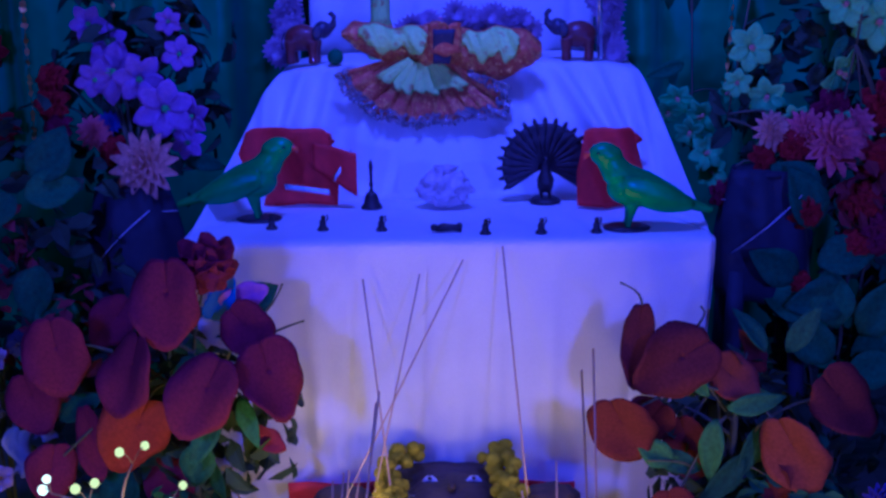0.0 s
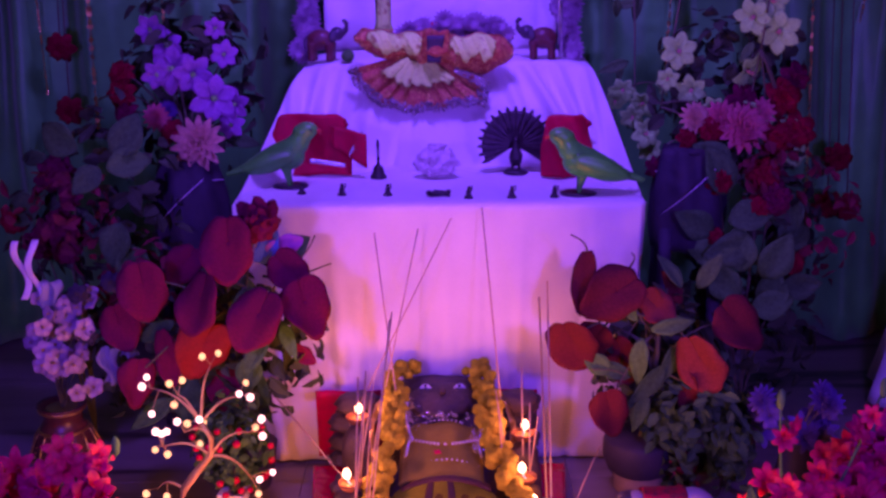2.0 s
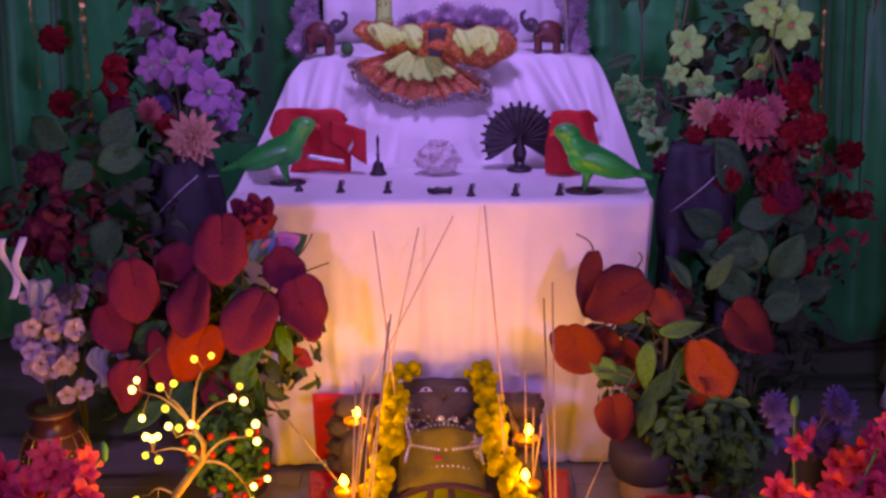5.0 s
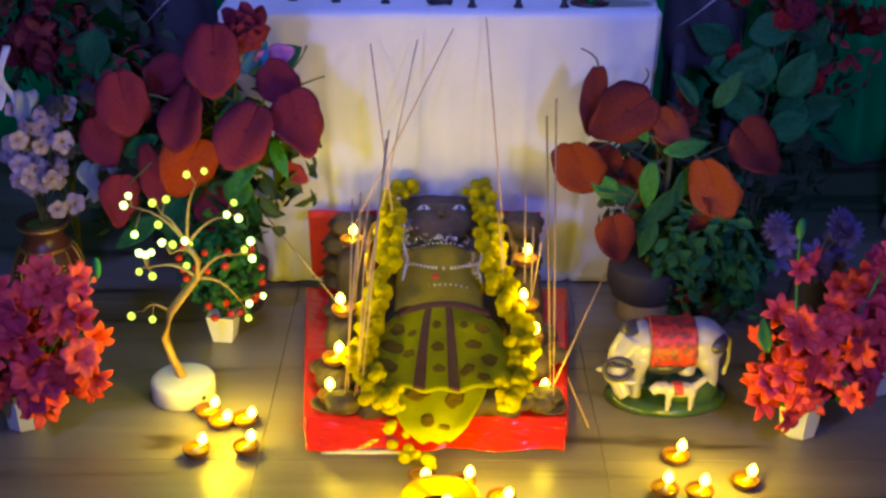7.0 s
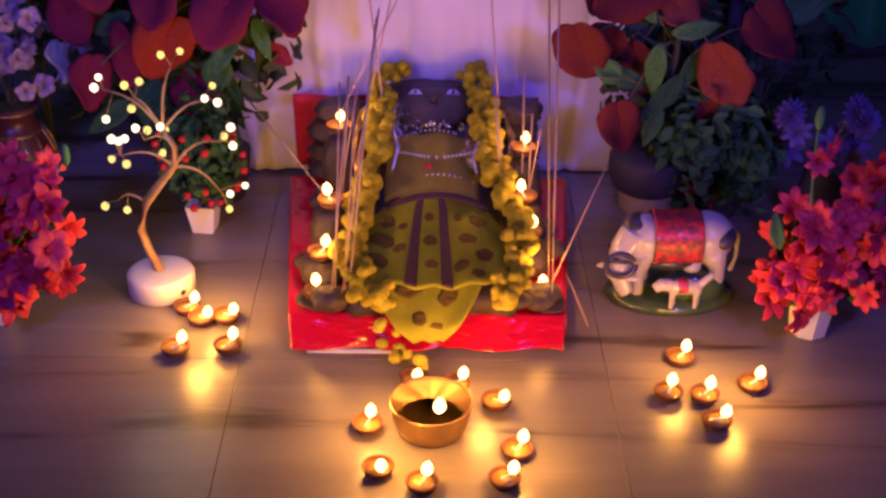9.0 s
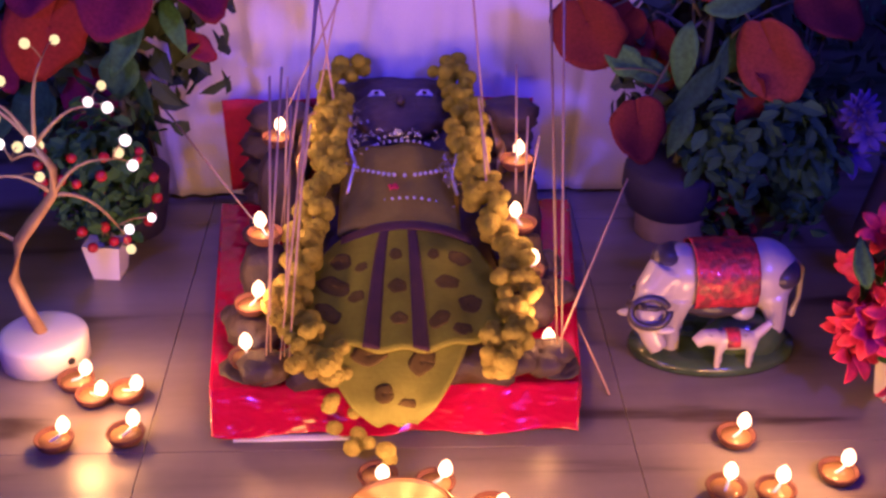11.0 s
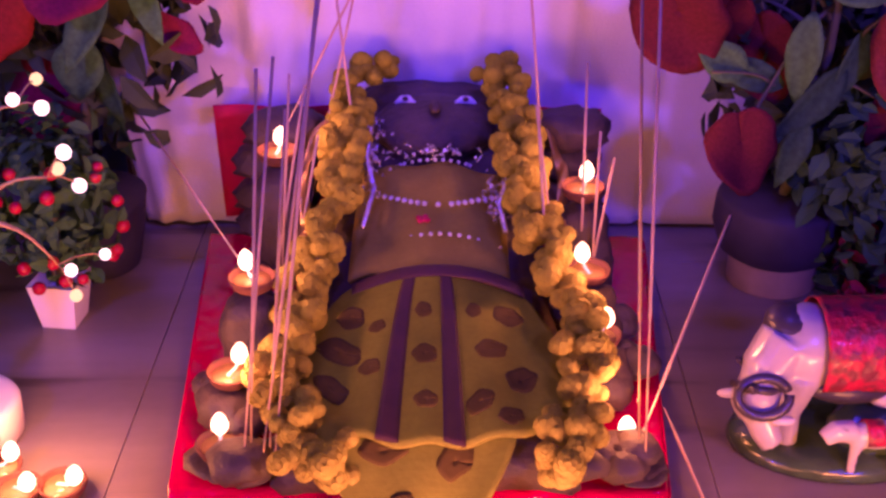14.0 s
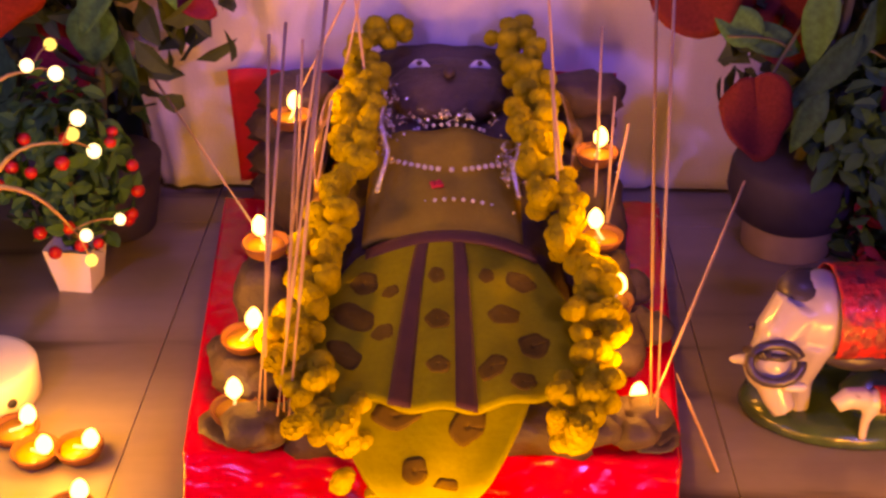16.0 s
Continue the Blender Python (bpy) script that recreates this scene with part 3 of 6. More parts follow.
# ---- tree lamp with bulbs ----
BULBS = (
    (-0.452, 2.235, 0.451), (-0.471, 2.170, 0.469), (-0.590, 2.200, 0.415), (-0.610, 2.235, 0.381), (-0.539, 2.170, 0.413), (-0.520, 2.200, 0.408),
    (-0.400, 2.235, 0.387), (-0.403, 2.170, 0.390), (-0.387, 2.200, 0.370), (-0.548, 2.235, 0.341), (-0.578, 2.170, 0.349), (-0.536, 2.200, 0.319),
    (-0.524, 2.235, 0.299), (-0.485, 2.170, 0.336), (-0.484, 2.200, 0.317), (-0.501, 2.235, 0.254), (-0.362, 2.170, 0.336), (-0.380, 2.200, 0.305),
    (-0.372, 2.235, 0.270), (-0.573, 2.170, 0.311), (-0.569, 2.200, 0.293), (-0.567, 2.235, 0.282), (-0.577, 2.170, 0.272), (-0.560, 2.200, 0.248),
    (-0.355, 2.235, 0.189), (-0.372, 2.170, 0.205), (-0.381, 2.200, 0.158), (-0.619, 2.235, 0.143), (-0.561, 2.170, 0.170),
)


def build_tree_lamp():
    bx, by = -0.513, 2.168
    t = thing("tree_lamp", "small bonsai-shaped tree lamp with glowing warm bulbs on white base", "lamp", (bx, by, 0))
    prof = [(0.0, 0.0), (0.058, 0.0), (0.062, 0.003), (0.0625, 0.038), (0.060, 0.0425), (0.052, 0.0445), (0.0, 0.045)]
    b = part("base", lathe(prof, 40), M["white_plastic"], t, "round white plastic base")
    part("socket", lathe([(0.0, 0.0), (0.0055, 0.0), (0.0055, 0.002), (0.0, 0.002)], 12, at=(0, 0, 0)), M["black"], b).matrix_local = pose(0.047, -0.041, 0.022, 90, 0, 49)
    o = Vector((bx, by, 0))
    trunk = [Vector(p) for p in ((-0.513, 2.168, 0.043), (-0.532, 2.175, 0.085), (-0.543, 2.182, 0.122), (-0.529, 2.186, 0.178), (-0.500, 2.190, 0.215), (-0.472, 2.190, 0.250), (-0.467, 2.190, 0.286), (-0.486, 2.190, 0.322))]
    part("trunk", tube(bmesh.new(), [p - o for p in trunk], [0.0085, 0.0085, 0.008, 0.0085, 0.008, 0.007, 0.006, 0.004], 9), M["wire"], t, "brown twisted wire trunk")
    rnd = random.Random(4)
    limbs = []
    for k, (a, tip) in enumerate(((6, (-0.520, 2.190, 0.300)), (3, (-0.585, 2.200, 0.172)), (5, (-0.395, 2.200, 0.195)), (5, (-0.388, 2.190, 0.300)), (7, (-0.412, 2.200, 0.372)), (7, (-0.462, 2.200, 0.438)), (7, (-0.585, 2.200, 0.392)), (7, (-0.528, 2.190, 0.380)), (5, (-0.566, 2.190, 0.270)))):
        start, tip = trunk[a], Vector(tip)
        pts = curve_pts(start, tip, (0.004 * (-1) ** k, 0, 0.016), 6)
        limbs.append((pts, part("branch", tube(bmesh.new(), [p - o for p in pts], [0.0036, 0.0031, 0.0027, 0.0023, 0.0019, 0.0016, 0.0013], 6), M["wire"], t)))
    for b in BULBS:
        b = Vector(b)
        p, limb = min(((q, ob) for pts, ob in limbs for q in pts[3:]), key=lambda e: (e[0] - b).length)
        bm = bmesh.new()
        tube(bm, [q - o for q in curve_pts(p, b, (0, 0, 0.005), 4)], 0.0009, 5)
        part("twig", bm, M["wire"], limb)
        bm = bmesh.new()
        ball(bm, b - o, rnd.uniform(0.0062, 0.0078), (1, 1, 1.05), 2)
        part("bulb", bm, M["bulb_yellow"] if rnd.random() < 0.35 else M["bulb"], limb, "glowing warm white bulb")


build_tree_lamp()
point_lamp("bulb_light", -0.50, 2.08, 0.33, 0.7, (1.0, 0.78, 0.45), 0.10)


# ---- blended animal shapes ----
def blob(bm, build, voxel, index, smooth=4):
    """Melts overlapping balls and tubes into one skin and adds it to bm."""
    tmp = bmesh.new()
    build(tmp)
    me = bpy.data.meshes.new("skin")
    tmp.to_mesh(me)
    tmp.free()
    ob = new("skin", me)
    r = ob.modifiers.new("r", "REMESH")
    r.mode, r.voxel_size = "VOXEL", voxel
    s = ob.modifiers.new("s", "SMOOTH")
    s.factor, s.iterations = 0.5, smooth
    bpy.context.view_layer.update()
    done = bpy.data.meshes.new_from_object(ob.evaluated_get(bpy.context.evaluated_depsgraph_get()))
    bpy.data.objects.remove(ob)
    for p in done.polygons:
        p.material_index = index
    n = len(bm.faces)
    bm.from_mesh(done)
    bm.faces.ensure_lookup_table()
    for f in bm.faces[n:]:
        f.material_index = index
    bpy.data.meshes.remove(done)
    bpy.data.meshes.remove(me)


def slot(bm, start, index):
    bm.faces.ensure_lookup_table()
    for f in bm.faces[start:]:
        f.material_index = index


M["cow_skin"] = mat("glazed_cow_white", (0.46, 0.43, 0.40), 0.30, vary=0.05, scale=30, bump=0.05, second=(0.04, 0.035, 0.04), mix_at=0.70, mix_scale=10, coat=0.5)
M["calf_skin"] = mat("glazed_calf_white", (0.52, 0.48, 0.43), 0.25, vary=0.05, scale=30, bump=0.05, second=(0.12, 0.08, 0.06), mix_at=0.66, mix_scale=40, coat=0.5)
M["grass_glaze"] = mat("green_glaze", (0.045, 0.085, 0.035), 0.25, vary=0.35, scale=60, bump=0.3, coat=0.4)
M["saddle"] = mat("red_saddle_cloth", (0.50, 0.03, 0.03), 0.4, vary=0.2, scale=110, bump=0.9, second=(0.20, 0.03, 0.03), mix_at=0.52, mix_scale=70, coat=0.2)
M["horn"] = mat("dark_horn", (0.05, 0.045, 0.06), 0.3, vary=0.2)


def build_cow():
    bm = bmesh.new()
    mats = [M["cow_skin"], M["grass_glaze"], M["saddle"], M["calf_skin"], M["horn"], M["white_plastic"]]

    def cow(b):
        ball(b, (0.000, 0, 0.118), 0.05, (1.55, 0.95, 1.0), 3)
        ball(b, (-0.055, 0, 0.120), 0.048, (1.0, 0.95, 1.05), 3)
        ball(b, (0.060, 0, 0.124), 0.050, (1.0, 0.98, 1.0), 3)
        tube(b, [(-0.075, -0.01, 0.130), (-0.098, -0.022, 0.108), (-0.108, -0.032, 0.082)], [0.034, 0.027, 0.024], 12)
        ball(b, (-0.108, -0.036, 0.083), 0.026, (1.0, 1.0, 1.15), 3)
        tube(b, [(-0.108, -0.036, 0.080), (-0.098, -0.052, 0.050), (-0.090, -0.058, 0.038)], [0.021, 0.016, 0.014], 10)
        for x, y, dx in ((-0.062, -0.026, -0.006), (-0.050, 0.026, 0.004), (0.070, -0.028, 0.012), (0.084, 0.024, 0.004)):
            tube(b, [(x, y, 0.105), (x + dx, y, 0.055), (x + dx * 0.6, y, 0.018)], [0.024, 0.013, 0.012], 9)
        tube(b, [(0.098, 0.0, 0.148), (0.116, -0.004, 0.130), (0.118, -0.006, 0.085), (0.108, -0.008, 0.055)], [0.006, 0.006, 0.005, 0.008], 8)
        ball(b, (0.03, -0.03, 0.078), 0.016, (1.2, 1, 0.8), 2)
    blob(bm, cow, 0.0035, 0)

    def calf(b):
        ball(b, (0.010, -0.072, 0.060), 0.018, (1.9, 0.85, 0.85), 3)
        tube(b, [(-0.015, -0.072, 0.064), (-0.034, -0.074, 0.066), (-0.046, -0.076, 0.058)], [0.013, 0.012, 0.009], 9)
        for x, y in ((-0.010, -0.078), (-0.004, -0.066), (0.034, -0.078), (0.040, -0.066)):
            tube(b, [(x, y, 0.056), (x - 0.003, y, 0.035), (x - 0.002, y, 0.016)], [0.008, 0.005, 0.0048], 7)
        tube(b, [(0.040, -0.072, 0.066), (0.062, -0.066, 0.082)], [0.008, 0.006], 7)
    blob(bm, calf, 0.0026, 3, 3)
    n = len(bm.faces)
    lathe([(0.0, 0.0), (0.118, 0.0), (0.122, 0.006), (0.118, 0.016), (0.09, 0.020), (0.0, 0.021)], 40, bm)
    slot(bm, n, 1)
    faces = bm.faces[n:]
    for v in {v for f in faces for v in f.verts}:
        v.co.y *= 0.66
    n = len(bm.faces)
    ball(bm, (0.040, -0.018, 0.026), 0.052, (1.15, 0.72, 0.85), 3, 0.15, 50)
    slot(bm, n, 1)
    # saddle cloth wrapped over the back
    n = len(bm.faces)

    def saddle(u, v):
        a = radians(-118 + 236 * v)
        r = 0.054 + 0.0012 * math.sin(u * 40) * math.sin(v * 60)
        return (-0.044 + 0.088 * u, r * 0.99 * math.sin(a), 0.121 + r * 1.0 * math.cos(a))
    sheet(saddle, 20, 36, 0.002, bm)
    slot(bm, n, 2)
    n = len(bm.faces)
    for sgn in (-1, 1):
        tube(bm, [(-0.112 + 0.004 * sgn, -0.036 + 0.014 * sgn, 0.105), (-0.124, -0.04 + 0.030 * sgn, 0.114), (-0.128, -0.05 + 0.024 * sgn, 0.122)], [0.005, 0.004, 0.0015], 7)
    tube(bm, [(-0.132, -0.030, 0.098), (-0.122, -0.052, 0.104), (-0.100, -0.054, 0.102), (-0.086, -0.040, 0.094)], 0.0045, 8)
    slot(bm, n, 4)
    n = len(bm.faces)
    tube(bm, [(-0.108 + 0.027 * math.cos(k), -0.058 + 0.010 * math.sin(k), 0.098 + 0.017 * math.sin(k)) for k in np.linspace(0.3, 6.4, 18)], [0.0055] * 18, 8)
    ball(bm, (-0.010, -0.022, 0.090), 0.038, (1.3, 0.75, 0.5), 3)
    ball(bm, (-0.064, 0.003, 0.148), 0.034, (1.0, 1.0, 0.60), 3)
    ball(bm, (0.082, -0.012, 0.132), 0.040, (0.72, 0.96, 0.55), 3)
    slot(bm, n, 4)
    n = len(bm.faces)
    ball(bm, (-0.128, -0.012, 0.072), 0.010, (1.5, 0.7, 0.5), 2)
    ball(bm, (-0.086, -0.062, 0.072), 0.010, (1.4, 0.7, 0.5), 2)
    slot(bm, n, 5)
    n = len(bm.faces)
    sheet(lambda u, v: (-0.004 + 0.018 * u, -0.073 + 0.0165 * math.sin(radians(-100 + 200 * v)), 0.060 + 0.017 * math.cos(radians(-100 + 200 * v))), 5, 14, 0.001, bm)
    slot(bm, n, 2)
    o = new("cow_and_calf_figurine", mesh_of("cow_and_calf_figurine", bm, mats))
    o.matrix_world = pose(0.440, 2.170, 0.0, 0, 0, 2)
    tagged(o, "glazed white and black cow with calf figurine, red saddle cloth", "figurine")


build_cow()


# ---- marigold garland on the figure ----
def garland_mesh():
    bm = bmesh.new()
    for k in range(64):
        z = 1 - 2 * (k + 0.5) / 64
        a = k * 2.39996
        d = Vector((math.sqrt(1 - z * z) * math.cos(a), math.sqrt(1 - z * z) * math.sin(a), z * 0.75))
        r = bmesh.ops.create_cone(bm, segments=5, radius1=0.0030, radius2=0.0058, depth=0.0085, cap_ends=True)
        mm = Matrix.Translation(d * (0.0135 + 0.0028 * ((k * 7) % 5) / 5)) @ frame_of(d, a)
        for v in r["verts"]:
            v.co = mm @ v.co
    return mesh_of("marigold", bm, M["marigold"], smooth=False)


MARIGOLD = garland_mesh()


def build_garland(name, pts, step, label, size=1.0, seed=1, lift=0.0):
    rnd = random.Random(seed)
    pts = [Vector(p) for p in pts]
    t = thing(name, label, "garland", pts[0])
    cum, out = 0.0, []
    for a, b in zip(pts, pts[1:]):
        ln = (b - a).length
        while cum < ln:
            out.append(a.lerp(b, cum / ln))
            cum += step
        cum -= ln
    for p in out:
        o = new("marigold", MARIGOLD)
        o.parent = t
        s = size * rnd.uniform(0.46, 0.80)
        j = Vector((rnd.uniform(-1.25, 1.25), rnd.uniform(-1, 1), rnd.uniform(-0.3, 0.8))) * 0.019
        o.matrix_local = Matrix.Translation(p - pts[0] + j) @ Euler((rnd.uniform(-0.6, 0.6), rnd.uniform(-0.6, 0.6), rnd.uniform(0, 6))).to_matrix().to_4x4() @ Matrix.Diagonal((s, s, s, 1))


build_garland("flower_garland", [(-0.080, 2.655, 0.257), (-0.112, 2.60, 0.248), (-0.116, 2.48, 0.221), (-0.122, 2.34, 0.189), (-0.150, 2.19, 0.147), (-0.158, 2.10, 0.122), (-0.130, 2.02, 0.105), (-0.100, 1.985, 0.091)], 0.0046, "thick yellow marigold garland laid along the figure", 1.02, 1)
build_garland("flower_garland", [(0.066, 2.655, 0.257), (0.096, 2.59, 0.247), (0.098, 2.46, 0.220), (0.110, 2.33, 0.189), (0.146, 2.19, 0.147), (0.154, 2.10, 0.122), (0.130, 2.02, 0.103), (0.104, 1.985, 0.087)], 0.0046, "thick yellow marigold garland laid along the figure", 1.02, 2)
build_garland("flower_garland", [(-0.120, 2.05, 0.118), (-0.105, 2.025, 0.095), (-0.092, 2.000, 0.072), (-0.082, 1.970, 0.045), (-0.066, 1.940, 0.018), (-0.035, 1.915, 0.016), (0.004, 1.905, 0.016)], 0.0115, "yellow marigold garland trailing onto the floor", 0.9, 3)


# ---- plant pieces, shared meshes ----
def heart_mesh(material, name="petal", cup=0.22, narrow=1.0):
    """A rounded felt petal with a small point below and a faint notch above."""
    def fn(u, v):
        a = u * math.tau
        tip = max(0.0, -math.cos(a)) ** 14
        notch = max(0.0, math.cos(a)) ** 24
        rr = 0.46 * (1.0 + 0.07 * math.sin(3 * a + 1) + 0.035 * math.sin(5 * a + 2) + 0.62 * tip + 0.10 * max(0.0, -math.cos(a)) ** 3 - 0.20 * notch + 0.08 * abs(math.sin(2 * a)) - 0.04)
        r = 0.002 + 0.998 * v
        x, y = rr * math.sin(a) * narrow * r, rr * math.cos(a) * r
        fold = 0.42 * abs(x) ** 1.3 - 0.30 * max(0.0, abs(x) - 0.25)
        return (x, y, fold - 0.9 * cup * (y + 0.15) ** 2 + 0.045 * math.sin(7 * y + 5 * x) * r + 0.12 * r ** 4 * math.sin(2 * a + 0.6))
    return mesh_of(name, sheet(fn, 32, 7, 0.012), material)


def leaf_mesh(material, name="leaf", width=0.36, droop=0.25):
    def fn(u, v):
        s = 2 * u - 1
        w = width * 0.5 * (math.sin(math.pi * min(1, v * 0.97 + 0.02)) ** 0.8) * (1.15 - 0.5 * v)
        return (s * w, v, -droop * v * v + 0.10 * abs(s) * w * 4 + 0.012 * math.sin(v * 18) * abs(s))
    return mesh_of(name, sheet(fn, 4, 8, 0.012), material)


def lily_mesh(material, core, n=6, name="flower", width=0.34, lift=0.45):
    """A star of pointed petals, one unit across, facing z."""
    bm = bmesh.new()
    for k in range(n):
        a = k * math.tau / n
        rot = Matrix.Rotation(a, 3, "Z")
        rz = 0.93 + 0.14 * ((k * 37) % 5) / 5

        def fn(u, v, rot=rot, rz=rz):
            s = 2 * u - 1
            w = width * 0.5 * math.sin(math.pi * (0.10 + 0.9 * v) ** 1.1) ** 0.75 if v < 0.985 else 0.004
            p = Vector((s * w, (0.05 + 0.47 * v) * rz, lift * 0.5 * v * (1 - 0.75 * v) + 0.22 * w * abs(s)))
            return rot @ p
        sheet(fn, 4, 7, 0.008, bm)
    c = len(bm.faces)
    ball(bm, (0, 0, 0.05), 0.055, (1, 1, 1.2), 2)
    for k in range(5):
        a = k * math.tau / 5
        tube(bm, [(0, 0, 0.05), (0.06 * math.cos(a), 0.06 * math.sin(a), 0.20)], [0.008, 0.012], 5)
    slot(bm, c, 1)
    return mesh_of(name, bm, [material, core])


def dahlia_mesh(material, core, rings=5, name="flower"):
    bm = bmesh.new()
    for i in range(rings):
        n = 14 - i * 2
        tilt = radians(8 + i * 17)
        ln = 0.5 - 0.055 * i
        for k in range(n):
            a = (k + 0.5 * (i % 2)) * math.tau / n
            rot = Matrix.Rotation(a, 3, "Z") @ Matrix.Rotation(tilt, 3, "X")

            def fn(u, v, rot=rot, ln=ln, i=i):
                s = 2 * u - 1
                w = 0.085 * math.sin(math.pi * (0.15 + 0.83 * v)) ** 0.7
                return rot @ Vector((s * w, ln * v, 0.05 * abs(s) - 0.05 * v * v)) + Vector((0, 0, 0.02 * i))
            sheet(fn, 2, 4, 0.008, bm)
    return mesh_of(name, bm, [material, core])


def rose_mesh(material, name="flower"):
    """A full cloth rose, its broad crinkled petals open at uneven angles."""
    bm = bmesh.new()
    rnd = random.Random(23)
    for i in range(5):
        n = (7, 6, 6, 5, 4)[i]
        ln = 0.50 - 0.07 * i
        for k in range(n):
            a = (k + 0.5 * (i % 2) + rnd.uniform(-0.25, 0.25)) * math.tau / n
            rot = Matrix.Rotation(a, 3, "Z") @ Matrix.Rotation(radians(2 + i * 17 + rnd.uniform(-12, 12)), 3, "X")
            wid = rnd.uniform(0.15, 0.21) * (1 - 0.09 * i)
            ph = rnd.uniform(0, 6)

            def fn(u, v, rot=rot, ln=ln, wid=wid, ph=ph, i=i):
                s = 2 * u - 1
                w = wid * math.sin(math.pi * (0.12 + 0.72 * v)) ** 0.8
                return rot @ Vector((s * w, ln * v * (1 - 0.12 * s * s), 0.09 * s * s - 0.16 * v * v + 0.035 * v * math.sin(5 * s + ph))) + Vector((0, 0, 0.035 * i))
            sheet(fn, 4, 4, 0.01, bm)
    return mesh_of(name, bm, material)


def place(me, parent, at, face=(0, -1, 0.1), spin=0.0, size=0.1, name=None, squash=1.0):
    """An object on a shared mesh: its z looks along face, its y upwards, then turned by spin degrees."""
    z = Vector(face).normalized()
    up = Vector((0, 0, 1)) if abs(z.z) < 0.95 else Vector((0, 1, 0))
    x = up.cross(z).normalized()
    y = z.cross(x)
    m = Matrix((x, y, z)).transposed().to_4x4() @ Matrix.Rotation(radians(spin), 4, "Z") @ Matrix.Diagonal((size * squash, size, size, 1))
    o = new(name or me.name.split(".")[0], me)
    o.parent = parent
    o.matrix_basis = Matrix.Translation(Vector(at) - parent.matrix_basis.translation) @ m
    return o


def stem(parent, a, b, sag=(0, 0, 0), r=0.003, material=None, name="stem"):
    o = Vector(parent.matrix_basis.translation)
    return part(name, tube(bmesh.new(), [p - o for p in curve_pts(a, b, sag, 7)], [r * (1.2 - 0.4 * i / 7) for i in range(8)], 6), material or M["stem"], parent)


M["crimson"] = mat("crimson_petal", (0.46, 0.018, 0.085), 0.65, vary=0.25, scale=70, bump=0.2, rand=0.15)
HEART = heart_mesh(M["petal_red"])
HEART_N = heart_mesh(M["petal_red"], narrow=0.55)
HEART_O = heart_mesh(M["petal_orange"])
HEART_D = heart_mesh(M["petal_rust"])
HEART_M = heart_mesh(M["petal_maroon"])
HEART_MN = heart_mesh(M["petal_maroon"], narrow=0.5)
LEAF = leaf_mesh(M["leaf"], width=0.42)
LEAF_L = leaf_mesh(M["leaf_light"], width=0.40)
LEAF_W = leaf_mesh(M["leaf"], width=0.75, droop=0.15)
LEAF_WL = leaf_mesh(M["leaf_light"], width=0.75, droop=0.15)
LILY_P = lily_mesh(M["lily_purple"], M["lily_cream"])
LILY_C = lily_mesh(M["lily_cream"], M["peach"])
LILY_R = lily_mesh(M["scarlet"], M["scarlet"], 7, width=0.25, lift=0.9)
LILY_K = lily_mesh(M["crimson"], M["scarlet"], 6, width=0.36, lift=0.9)
LILY_V = lily_mesh(M["violet"], M["violet"], 8, width=0.22, lift=0.6)
DAHLIA = dahlia_mesh(M["peach"], M["pink"])
DAHLIA_P = dahlia_mesh(M["pink"], M["scarlet"])
DAHLIA_V = dahlia_mesh(M["violet"], M["violet"])
ROSE = rose_mesh(M["rose_red"])
ROSE_D = rose_mesh(M["petal_red"])


def facing(rnd, spread=0.5, up=0.15):
    return (rnd.uniform(-spread, spread), -1, up + rnd.uniform(-spread, spread) * 0.7)


def leaf_cloud(parent, name, material, centre, radii, count, size, seed, label=""):
    """Many small leaves in a rounded, uneven cloud, one joined mesh."""
    rnd = random.Random(seed)
    bm = bmesh.new()
    c = Vector(centre)
    for _ in range(count):
        d = Vector((rnd.gauss(0, 1), rnd.gauss(0, 1), rnd.gauss(0, 1))).normalized()
        k = rnd.uniform(0.45, 1.0) ** 0.6 * (1 + 0.25 * noise.noise(d * 2.2 + Vector((seed, 0, 0))))
        p = c + Vector((d.x * radii[0], d.y * radii[1], d.z * radii[2])) * k
        m = frame_of(d + Vector((rnd.uniform(-0.7, 0.7), rnd.uniform(-0.7, 0.7), rnd.uniform(-0.5, 0.9))), rnd.uniform(0, 6.28)).to_3x3()
        s = size * rnd.uniform(0.7, 1.3)
        pts = [(0, 0, 0), (0.28, 0.35, 0.08), (0.22, 0.7, 0.05), (0, 1, -0.08), (-0.22, 0.7, 0.05), (-0.28, 0.35, 0.08)]
        vs = [bm.verts.new(p + m @ (Vector(q) * s)) for q in pts]
        mid = bm.verts.new(p + m @ (Vector((0, 0.55, -0.02)) * s))
        for a, b in zip(vs, vs[1:] + vs[:1]):
            bm.faces.new((a, b, mid))
    o = part(name, bm, material, parent, label, smooth=False)
    return tagged(o, kind="stuff")


